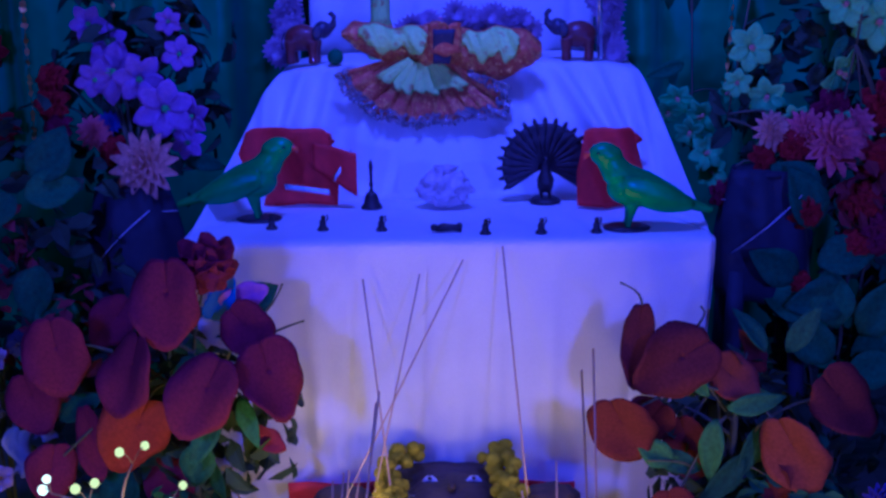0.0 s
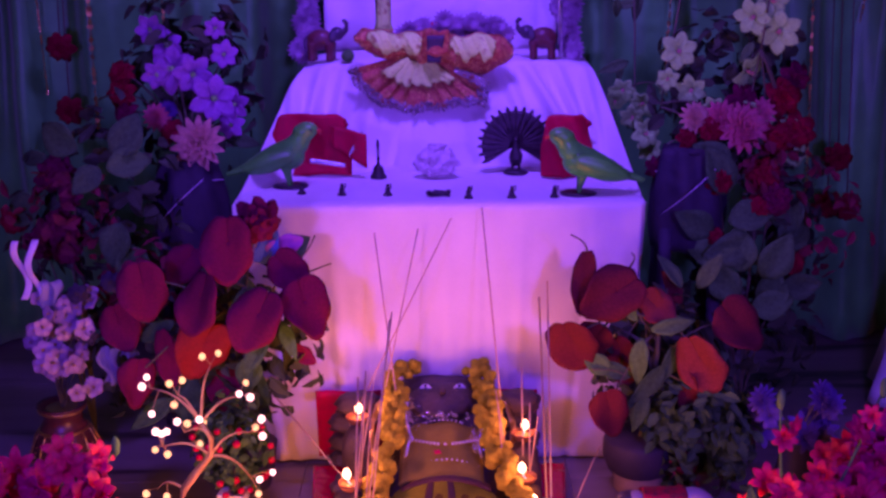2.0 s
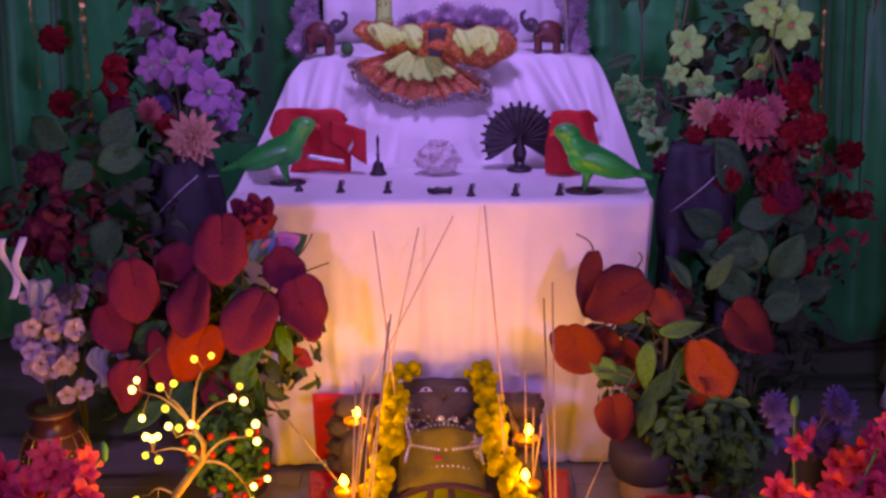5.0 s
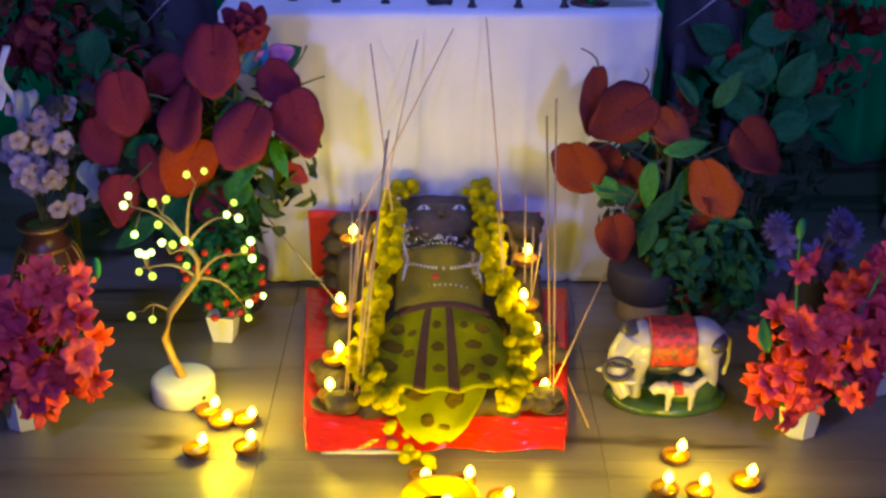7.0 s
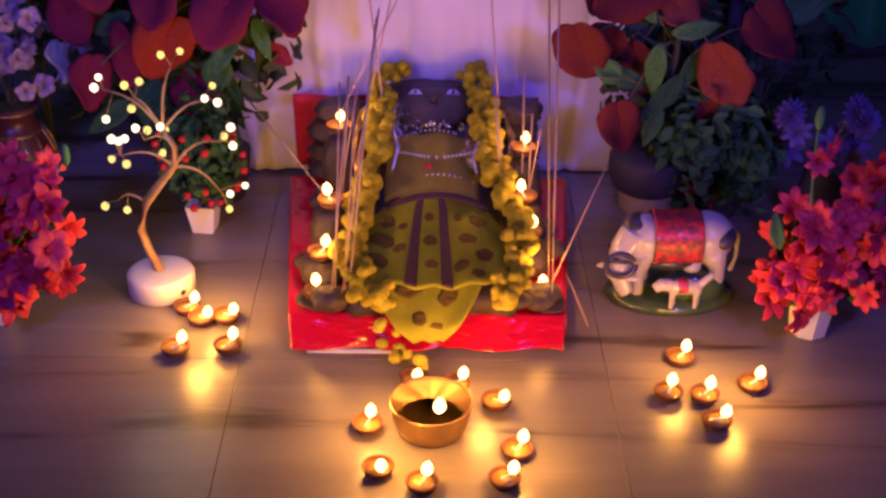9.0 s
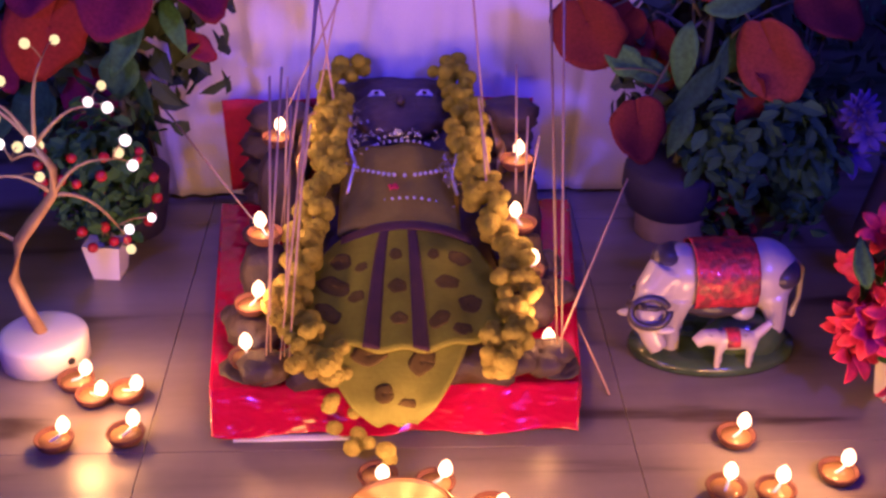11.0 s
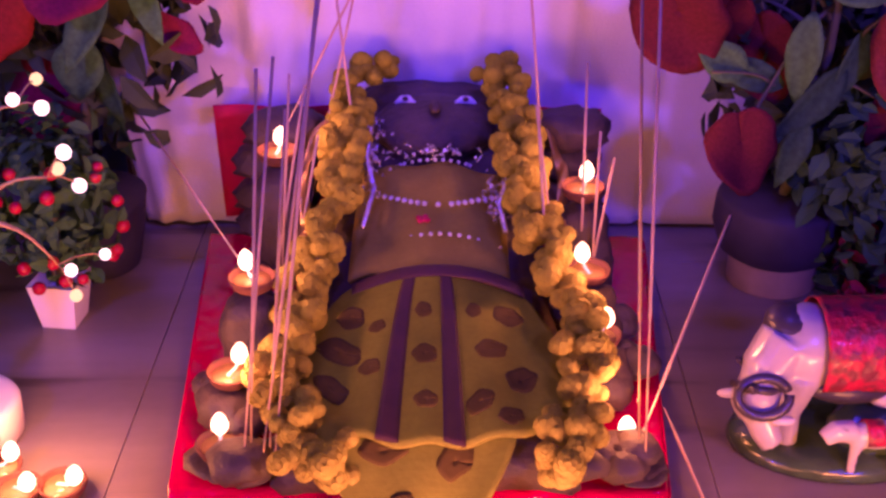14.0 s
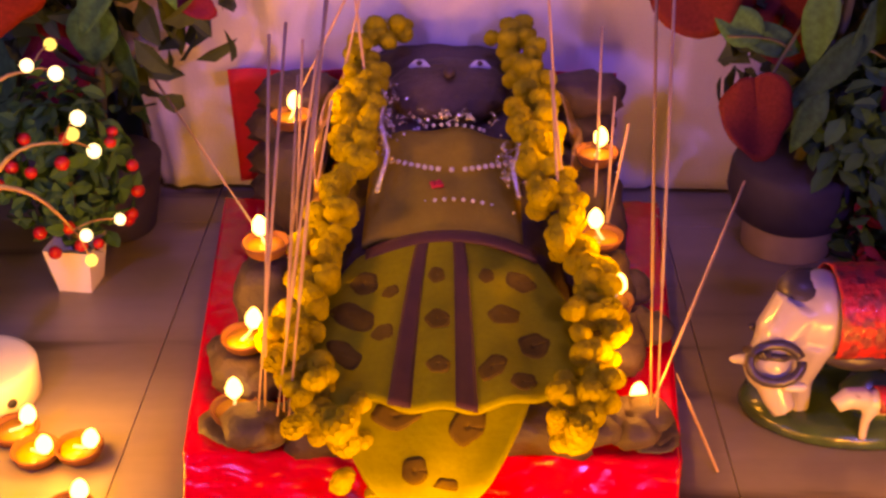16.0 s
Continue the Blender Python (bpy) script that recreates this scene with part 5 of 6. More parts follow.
bouquet("pink_dahlias", "bunch of pink and red dahlias on a dark stand", (0.625, 3.00, 0.715),
        ((0.750, 2.960, 0.761, 0.135, DAHLIA_P), (0.701, 2.980, 0.785, 0.10, DAHLIA_P), (0.632, 2.980, 0.786, 0.085, DAHLIA), (0.671, 2.960, 0.757, 0.075, ROSE), (0.861, 3.020, 0.825, 0.11, ROSE), (0.893, 3.000, 0.748, 0.11, ROSE),
         (0.831, 2.970, 0.730, 0.10, ROSE), (0.761, 3.020, 0.823, 0.09, ROSE_D), (0.898, 3.050, 0.873, 0.09, ROSE_D), (0.800, 3.000, 0.791, 0.09, DAHLIA_P), (0.540, 2.980, 0.660, 0.06, ROSE_D), (0.616, 2.970, 0.735, 0.06, ROSE)), 53, clouds=(((0.72, 3.10, 0.86), (0.19, 0.06, 0.20), 170),))
bouquet("rose_branch", "artificial rose branch with broad grey green leaves", (0.780, 2.95, 0.0),
        ((0.688, 2.900, 0.639, 0.075, ROSE), (0.802, 2.920, 0.656, 0.095, ROSE), (0.825, 2.900, 0.600, 0.10, ROSE_D), (0.882, 2.900, 0.428, 0.07, ROSE), (0.788, 2.900, 0.579, 0.07, ROSE), (0.678, 2.880, 0.507, 0.05, ROSE)),
        54, ((0.704, 2.900, 0.608, 0.13, 20, LEAF_W), (0.771, 2.920, 0.603, 0.13, -20, LEAF_W), (0.747, 2.860, 0.419, 0.12, 10, LEAF_WL), (0.720, 2.870, 0.445, 0.12, 70, LEAF_WL), (0.799, 2.870, 0.401, 0.13, -30, LEAF_WL),
             (0.735, 2.850, 0.350, 0.12, 40, LEAF_WL), (0.830, 2.860, 0.309, 0.12, 10, LEAF_WL), (0.670, 2.880, 0.515, 0.11, 60, LEAF_W), (0.712, 2.890, 0.540, 0.12, -70, LEAF_W), (0.775, 2.880, 0.485, 0.13, 100, LEAF_W),
             (0.851, 2.900, 0.464, 0.12, -40, LEAF_W), (0.774, 2.860, 0.317, 0.11, -70, LEAF_WL), (0.882, 2.920, 0.502, 0.13, 20, LEAF_W), (0.852, 2.880, 0.369, 0.10, -80, LEAF_W), (0.718, 2.920, 0.674, 0.11, 60, LEAF_W)), clouds=(((0.80, 3.0, 0.50), (0.20, 0.06, 0.30), 220), ((0.78, 2.98, 0.20), (0.22, 0.06, 0.20), 140)),
        blossoms=(((0.83, 2.92, 0.66), (0.10, 0.05, 0.10), 50), ((0.98, 2.95, 0.50), (0.12, 0.05, 0.16), 45)))


def hanging_vine(name, label, top, bottom, blooms, seed, leaf_count=10):
    rnd = random.Random(seed)
    t = thing(name, label, "flower vine", top)
    stem(t, top, bottom, (0.02, -0.02, 0), 0.003)
    for x, y, z, size in blooms:
        a = Vector(top).lerp(Vector(bottom), min(1, max(0, (top[2] - z) / (top[2] - bottom[2]))))
        stem(t, a, (x, y + 0.015, z), (0, 0, 0.01), 0.0022)
        place(LILY_C, t, (x, y, z), facing(rnd, 1.1, -0.1), rnd.uniform(0, 360), size * 0.95)
    for k in range(leaf_count):
        p = Vector(top).lerp(Vector(bottom), 0.35 + 0.65 * rnd.random()) + Vector((rnd.uniform(-0.05, 0.05), 0.0, rnd.uniform(-0.04, 0.04)))
        place([LEAF_L, LEAF][k % 2], t, p, facing(rnd, 0.6, 0.1), rnd.uniform(90, 270), rnd.uniform(0.05, 0.09))


hanging_vine("cream_lily_vine", "hanging vine of cream yellow artificial lilies", (0.640, 3.12, 1.70), (0.560, 3.06, 0.80),
             ((0.598, 3.040, 0.947, 0.104), (0.635, 3.040, 0.849, 0.090), (0.681, 3.000, 0.810, 0.07), (0.634, 3.000, 0.764, 0.06), (0.670, 3.000, 0.743, 0.05), (0.574, 3.040, 0.878, 0.067)), 61, 4)
hanging_vine("cream_lily_vine", "hanging vine of cream yellow artificial lilies", (0.820, 3.08, 1.70), (0.800, 3.02, 0.95),
             ((0.772, 3.040, 0.897, 0.119), (0.783, 3.040, 1.030, 0.104), (0.848, 3.040, 0.994, 0.119), (0.821, 3.000, 0.789, 0.055), (0.878, 3.000, 0.762, 0.055), (0.898, 3.000, 0.681, 0.075), (0.778, 3.000, 0.805, 0.06), (0.826, 3.040, 1.068, 0.095)), 62, 5)
hanging_vine("cream_lily_vine", "hanging vine of cream yellow artificial lilies", (0.460, 3.40, 1.70), (0.520, 3.22, 0.70),
             ((0.486, 3.220, 0.824, 0.08), (0.466, 3.220, 0.795, 0.075), (0.540, 3.200, 0.790, 0.09), (0.543, 3.180, 0.708, 0.09), (0.560, 3.180, 0.666, 0.08), (0.512, 3.200, 0.753, 0.08), (0.593, 3.240, 0.828, 0.06)), 63, 12)


def tinsel(a, b, r):
    rnd = random.Random(int(a[0] * 1000))
    bm = bmesh.new()
    a, b = Vector(a), Vector(b)
    n = int((b - a).length / 0.012)
    for i in range(n):
        p = a.lerp(b, (i + 0.5) / n)
        q = bmesh.ops.create_cube(bm, size=1)
        m = Matrix.Translation(p) @ Euler((rnd.uniform(-0.5, 0.5), rnd.uniform(-0.5, 0.5), rnd.uniform(0, 3))).to_matrix().to_4x4() @ Matrix.Diagonal((r * rnd.uniform(0.6, 1.2), 0.0008, 0.013, 1))
        for v in q["verts"]:
            v.co = m @ v.co
    tube(bm, [a, b], 0.0008, 5)
    solo("tinsel_string", bm, M["gold"], "thin glittering gold tinsel string hanging on the curtain", "tinsel", group="tinsel strings", smooth=False)


tinsel((-0.985, 3.44, 1.75), (-0.990, 3.440, 0.674), 0.014)
tinsel((-1.15, 3.45, 1.75), (-1.129, 3.450, 0.789), 0.006)
tinsel((-0.80, 3.44, 1.75), (-0.778, 3.440, 0.948), 0.010)
tinsel((0.680, 3.44, 1.75), (0.635, 3.440, 0.814), 0.010)
tinsel((1.02, 3.44, 1.75), (1.065, 3.440, 0.486), 0.009)
tinsel((1.30, 3.44, 1.75), (1.181, 3.440, 0.973), 0.008)
for px in ((-1.065, 3.400, 0.928), (-1.054, 3.400, 0.749), (1.105, 3.300, 0.613), (1.085, 3.300, 0.478), (1.140, 3.300, 0.470)):
    t = thing("hanging_rose", "red artificial rose hanging against the curtain", "flower", px, group="hanging roses")
    place(ROSE, t, px, (0, -1, -0.2), 0, 0.09)
    stem(t, px, (px[0], 3.47, 1.7), (0, 0, 0), 0.002)


def build_side_stool():
    """White cloth over a low stool at the room's side."""
    t = thing("draped_stool", "low stool draped in plain white cloth", "stool", (1.42, 2.95, 0))
    part("frame", box(bmesh.new(), -0.16, 0.16, -0.16, 0.16, 0.0, 0.40, 0.01), M["navy"], t)
    def fn(u, v):
        a = u * math.tau
        if v < 0.3:
            r = 0.18 * v / 0.3 + 0.001
            return (r * math.cos(a), r * math.sin(a), 0.405)
        k = (v - 0.3) / 0.7
        r = 0.18 + 0.075 * k + 0.03 * k * math.sin(a * 9)
        sq = max(abs(math.cos(a)), abs(math.sin(a))) ** -0.4
        return (r * sq * math.cos(a), r * sq * math.sin(a), 0.405 - 0.395 * k)
    part("drape", sheet(fn, 72, 16, 0.003), M["cloth"], t, "plain white cloth drape")


build_side_stool()


# ---- incense sticks ----
def incense(a, b, r=0.0014):
    bm = bmesh.new()
    a, b = Vector(a), Vector(b)
    tube(bm, [(0, 0, 0), (b - a) * 0.25, (b - a) * 0.26, (b - a)], [r * 0.7, r * 0.7, r * 1.2, r * 1.1], 6)
    solo("incense_stick", bm, M["stick"], "thin brown incense stick stuck in a clay cake", "incense stick", a, group="incense sticks")


for a, b in (
    ((-0.166, 2.022, 0.075), (-0.101, 2.200, 0.546)), ((-0.178, 2.032, 0.075), (-0.168, 2.160, 0.427)), ((-0.161, 2.042, 0.075), (-0.143, 2.160, 0.387)), ((-0.154, 2.022, 0.075), (-0.105, 2.180, 0.537)),
    ((-0.184, 2.022, 0.075), (-0.153, 2.170, 0.435)), ((-0.194, 2.344, 0.075), (-0.152, 2.400, 0.321)), ((-0.185, 2.344, 0.075), (-0.169, 2.400, 0.334)), ((-0.172, 2.334, 0.080), (-0.137, 2.380, 0.268)),
    ((-0.207, 2.252, 0.160), (-0.410, 2.610, 0.220)), ((0.195, 2.042, 0.075), (0.326, 2.300, 0.209)), ((0.205, 2.032, 0.075), (0.202, 2.200, 0.607)), ((0.200, 2.042, 0.075), (0.188, 2.220, 0.568)),
    ((0.144, 2.324, 0.085), (0.109, 2.350, 0.319)), ((0.169, 2.337, 0.085), (0.164, 2.360, 0.365)), ((0.174, 2.324, 0.085), (0.199, 2.340, 0.260)), ((0.180, 2.324, 0.085), (0.181, 2.340, 0.292)),
    ((-0.085, 2.460, 0.060), (-0.158, 2.660, 0.583)), ((-0.166, 2.480, 0.110), (-0.057, 2.660, 0.591)), ((-0.215, 2.486, 0.180), (0.020, 2.665, 0.615)), ((0.138, 2.450, 0.110), (0.090, 2.665, 0.640)),
    ((0.130, 2.274, 0.085), (0.114, 2.360, 0.284)), ((0.242, 2.143, 0.060), (0.276, 2.052, 0.003)),
):
    incense(a, b)


# ---- jewellery on the lying figure ----
def bead_string(name, label, pts, step, r, material):
    bm = bmesh.new()
    p0 = Vector(pts[0])
    for a, b in zip(pts, pts[1:]):
        a, b = Vector(a), Vector(b)
        n = max(1, int((b - a).length / step))
        for k in range(n):
            ball(bm, a.lerp(b, k / n) - p0, r, (1, 1, 1), 1)
    solo(name, bm, material, label, "necklace", p0)


def arc(x0, x1, y, sag, lift, n=10):
    return [(x0 + (x1 - x0) * k / n, y - sag * math.sin(math.pi * k / n), fig_z(y - sag * math.sin(math.pi * k / n)) + lift - 0.02 * ((2 * k / n - 1)) ** 2) for k in range(n + 1)]


bead_string("pearl_necklace", "string of white pearls across the yellow bodice", arc(-0.078, 0.080, 2.405, 0.045, 0.022), 0.0085, 0.0036, M["white_plastic"])
bead_string("pearl_necklace", "string of small pearls at the waist", arc(-0.050, 0.058, 2.318, 0.010, 0.022), 0.007, 0.0028, M["white_plastic"])
bead_string("pearl_necklace", "small pearl collar under the dark face", arc(-0.050, 0.044, 2.458, 0.016, 0.024), 0.006, 0.0026, M["white_plastic"])
bead_string("silver_chain", "twisted silver trim beside the bodice", [(-0.084, 2.50, 0.226), (-0.086, 2.44, 0.213), (-0.074, 2.38, 0.201), (-0.084, 2.31, 0.183)], 0.0055, 0.0042, M["silver"])
bead_string("silver_chain", "twisted silver trim beside the bodice", [(0.072, 2.44, 0.215), (0.082, 2.40, 0.204), (0.072, 2.35, 0.194), (0.078, 2.30, 0.183)], 0.0055, 0.0042, M["silver"])
def tinsel_clump(at, spread, count, seed):
    """Loose knot of silver tinsel threads and beads."""
    rnd = random.Random(seed)
    bm = bmesh.new()
    for _ in range(count):
        p = Vector((rnd.gauss(0, spread[0]), rnd.gauss(0, spread[1]), abs(rnd.gauss(0, 0.004))))
        p.z += fig_z(at[1] + p.y) - fig_z(at[1])
        if rnd.random() < 0.55:
            ball(bm, p, rnd.uniform(0.0018, 0.0040), (1, 1, 1), 1)
        else:
            q = p + Vector((rnd.uniform(-1, 1), rnd.uniform(-1, 1), rnd.uniform(0, 0.6))) * 0.012
            tube(bm, [p, p.lerp(q, 0.5) + Vector((0, 0, 0.003)), q], 0.0010, 5)
    solo("silver_tinsel", bm, M["silver"], "loose silver tinsel and beads on the figure's chest", "tinsel", at, group="silver tinsel on the figure", kind="stuff")


tinsel_clump((-0.084, 2.475, fig_z(2.475) + 0.014), (0.010, 0.042), 110, 1)
tinsel_clump((0.078, 2.385, fig_z(2.385) + 0.014), (0.012, 0.030), 100, 2)
tinsel_clump((-0.002, 2.458, fig_z(2.458) + 0.020), (0.026, 0.006), 40, 3)
bm = bmesh.new()
for k in range(7):
    ball(bm, (0.005 * math.cos(k), 0.005 * math.sin(k), 0.002 * (k % 2)), 0.004, (1, 1, 0.8), 1)
solo("red_flower_bead", bm, M["scarlet"], "small red flower bead on the yellow bodice", "bead", (-0.016, 2.338, fig_z(2.338) + 0.018))
for x, s in ((-0.150, -1), (0.128, 1)):
    bm = sheet(lambda u, v: (0.010 * s * math.sin(v * 5) + 0.012 * u + s * 0.02 * v, -0.24 * v, -0.055 * v + 0.008 * math.sin(v * 14 + u * 2)), 3, 28, 0.001)
    solo("gold_ribbon", bm, M["gold"], "shiny gold ribbon running beside the garland", "ribbon", (x, 2.53, fig_z(2.53) + 0.012), group="gold ribbons")


# ---- brass and toy figures on the tabletop ----
M["parrot"] = mat("green_glaze_parrot", (0.008, 0.38, 0.055), 0.36, vary=0.25, scale=60, bump=0.35, coat=0.12)
M["parrot_head"] = mat("pale_green_glaze", (0.03, 0.38, 0.06), 0.36, vary=0.25, scale=60, bump=0.3, coat=0.12)
M["beak"] = mat("red_beak", (0.45, 0.04, 0.03), 0.35, vary=0.1)
M["elephant"] = mat("maroon_wood", (0.13, 0.035, 0.03), 0.4, vary=0.3, scale=120, bump=0.5, coat=0.2)
M["elephant_grey"] = mat("dark_grey_paint", (0.06, 0.05, 0.07), 0.4, vary=0.25, scale=90, bump=0.3)


def parrot(at, flip, label, size=1.0):
    """One glazed parrot that faces +x (flip: -x), tail low behind it."""
    bm = bmesh.new()

    def body(b):
        tube(b, [(-0.115, 0, 0.035), (-0.075, 0, 0.053), (-0.040, 0, 0.070), (0.0, 0, 0.090), (0.028, 0, 0.118), (0.040, 0, 0.142)], [0.006, 0.013, 0.026, 0.035, 0.026, 0.021], 14)
        ball(b, (0.044, 0, 0.152), 0.024, (1.0, 0.95, 0.95), 3)
        ball(b, (0.008, 0, 0.086), 0.034, (1.05, 1.0, 1.1), 3)
        tube(b, [(0.004, -0.012, 0.06), (0.010, -0.013, 0.02), (0.012, -0.014, 0.006)], [0.011, 0.005, 0.005], 8)
        tube(b, [(0.004, 0.012, 0.06), (0.010, 0.013, 0.02), (0.012, 0.014, 0.006)], [0.011, 0.005, 0.005], 8)
    blob(bm, body, 0.0032, 0, 3)
    n = len(bm.faces)
    for sy in (-1, 1):
        def wing(u, v, sy=sy):
            w = 0.030 * math.sin(math.pi * (0.18 + 0.80 * v)) ** 0.8
            return (0.022 - 0.105 * v, sy * (0.034 - 0.020 * v * v + 0.006 * math.sin(math.pi * u)), 0.098 - 0.048 * v + (u - 0.5) * 2 * w)
        sheet(wing, 8, 14, 0.004, bm)
    slot(bm, n, 0)
    n = len(bm.faces)
    ball(bm, (0.048, 0, 0.157), 0.0225, (1.0, 1.0, 0.95), 3)
    slot(bm, n, 3)
    n = len(bm.faces)
    tube(bm, [(0.062, 0, 0.158), (0.074, 0, 0.154), (0.077, 0, 0.144)], [0.008, 0.006, 0.001], 8)
    slot(bm, n, 1)
    n = len(bm.faces)
    lathe([(0.0, 0.0), (0.034, 0.0), (0.036, 0.004), (0.030, 0.007), (0.0, 0.008)], 24, bm, (0.012, 0, 0))
    for sy in (-1, 1):
        ball(bm, (0.058, 0.0205 * sy, 0.160), 0.003, (1, 0.7, 1), 1)
    slot(bm, n, 2)
    o = new("parrot_figurine", mesh_of("parrot_figurine", bm, [M["parrot"], M["beak"], M["dark_metal"], M["parrot_head"]]))
    o.matrix_world = pose(*at, 0, 0, 180 if flip else 0) @ Matrix.Diagonal((size * 1.2, size, size * 0.88, 1))
    tagged(o, label, "figurine", "parrot figurines")


parrot((-0.385, 2.86, TZ + 0.002), False, "glossy green parrot figurine standing on the white cloth", 1.02)
parrot((0.335, 2.755, TZ + 0.002), True, "glossy green parrot figurine with long tail on white cloth", 1.02)


def peacock(at):
    bm = bmesh.new()
    n = 19
    for k in range(n):
        a = radians(-30 + 240 * k / (n - 1))
        tube(bm, [(0.060 * math.cos(a), 0.004, 0.074 + 0.060 * math.sin(a)), (0.078 * math.cos(a), 0.004, 0.074 + 0.078 * math.sin(a)), (0.090 * math.cos(a), 0.003, 0.074 + 0.090 * math.sin(a)), (0.097 * math.cos(a), 0.002, 0.074 + 0.097 * math.sin(a))], [0.003, 0.0045, 0.005, 0.002], 6)

    def fan(u, v):
        a = radians(-34 + 248 * u)
        r = 0.004 + 0.082 * v
        return (r * math.cos(a), 0.006 + 0.0015 * math.sin(u * 118), 0.073 + r * math.sin(a) + 0.001 * math.sin(v * 60))
    sheet(fn=fan, nu=76, nv=10, thick=0.005, bm=bm)

    def body(b):
        tube(b, [(0, 0.0, 0.03), (0, -0.014, 0.048), (0, -0.016, 0.068), (0, -0.020, 0.088)], [0.016, 0.018, 0.010, 0.007], 10)
        ball(b, (0, -0.022, 0.091), 0.008, (1, 1.2, 1), 2)
        tube(b, [(0, -0.028, 0.091), (0, -0.037, 0.088)], [0.004, 0.0015], 6)
        tube(b, [(-0.008, -0.006, 0.036), (-0.009, -0.008, 0.006)], 0.0045, 6)
        tube(b, [(0.008, -0.006, 0.036), (0.009, -0.008, 0.006)], 0.0045, 6)
    blob(bm, body, 0.0024, 0, 2)
    lathe([(0.0, 0.0), (0.030, 0.0), (0.032, 0.004), (0.024, 0.010), (0.0, 0.011)], 24, bm)
    o = new("peacock_figurine", mesh_of("peacock_figurine", bm, M["dark_metal"]))
    o.matrix_world = pose(*at)
    tagged(o, "dark metal peacock figurine with a fanned tail", "figurine")


peacock((0.186, 2.985, TZ + 0.004))


def bell(at):
    t = thing("hand_bell", "small brass hand bell with a turned handle", "bell", at)
    part("bell", lathe([(0.021, 0.0), (0.0215, 0.003), (0.016, 0.010), (0.013, 0.024), (0.009, 0.031), (0.003, 0.034), (0.0, 0.034), ], 24), M["dark_metal"], t)
    part("handle", lathe([(0.0, 0.033), (0.0045, 0.034), (0.003, 0.042), (0.0045, 0.048), (0.0028, 0.055), (0.0032, 0.075), (0.0045, 0.083), (0.003, 0.092), (0.0, 0.100)], 14), M["dark_metal"], t)


bell((-0.160, 2.95, TZ + 0.003))


def tiny_idol(at, rz, lying=False):
    bm = bmesh.new()
    if lying:
        tube(bm, [(-0.024, 0, 0.006), (-0.010, 0, 0.010), (0.010, 0, 0.009), (0.024, 0, 0.007)], [0.005, 0.008, 0.006, 0.007], 8)
        ball(bm, (-0.026, 0, 0.010), 0.007, (1, 1, 1), 2)
        ball(bm, (0.020, 0, 0.012), 0.006, (1, 1, 1), 2)
    else:
        lathe([(0.0, 0.0), (0.0105, 0.0), (0.011, 0.003), (0.008, 0.006), (0.006, 0.010), (0.0065, 0.016), (0.004, 0.020), (0.0, 0.021)], 12, bm)
        ball(bm, (0.001, -0.001, 0.024), 0.0048, (1, 1, 1.15), 2)
        tube(bm, [(0.004, 0, 0.016), (0.009, -0.001, 0.021), (0.008, 0, 0.030)], 0.0018, 5)
    o = new("tiny_brass_figurine", mesh_of("tiny_brass_figurine", bm, M["dark_metal"]))
    o.matrix_world = pose(*at, 0, 0, rz)
    tagged(o, "tiny dark brass figurine standing in a row on white cloth", "figurine", "row of tiny brass figurines")


for i, (x, y, z) in enumerate(((-0.335, 2.783, 0.648), (-0.238, 2.768, 0.648), (-0.129, 2.758, 0.648), (0.061, 2.723, 0.648), (0.162, 2.725, 0.648), (0.262, 2.726, 0.648))):
    tiny_idol((x, y, 0.647), (i * 37) % 60 - 30)
tiny_idol((-0.006, 2.741, 0.647), 5, True)


def pouch(at):
    """A loose ball of crumpled net, wider than high."""
    def fn(u, v):
        a, b = u * math.tau, (0.02 + 0.96 * v) * math.pi
        d = Vector((math.sin(b) * math.cos(a), math.sin(b) * math.sin(a), -math.cos(b)))
        r = 1 + 0.34 * noise.noise(d * 2.4 + Vector((3, 1, 0))) + 0.26 * noise.noise(d * 5.5)
        return (0.050 * d.x * r, 0.034 * d.y * r, 0.036 + 0.036 * d.z * max(0.7, r) if d.z > 0 else 0.036 + 0.036 * d.z)
    t = thing("cloth_pouch", "small crumpled white netted pouch on the white cloth", "pouch", at)
    part("bag", sheet(fn, 48, 24, 0.0015), M["net"], t)
    part("cord", tube(bmesh.new(), [(-0.035 + 0.012 * k, -0.040 - 0.003 * math.sin(k), 0.020 + 0.012 * math.sin(1.7 * k)) for k in range(7)], 0.0011, 5), M["silver"], t, "thin silver cord")
    part("tuft", lathe([(0.0, 0.058), (0.010, 0.062), (0.022, 0.082), (0.019, 0.083), (0.0, 0.068)], 16, ripple=0.3, waves=5), M["net"], t, "gathered net tuft")


M["net"] = mat("white_net", (0.66, 0.58, 0.58), 0.7, vary=0.25, scale=150, bump=0.9, mix_scale=60)
pouch((-0.014, 2.945, TZ + 0.004))


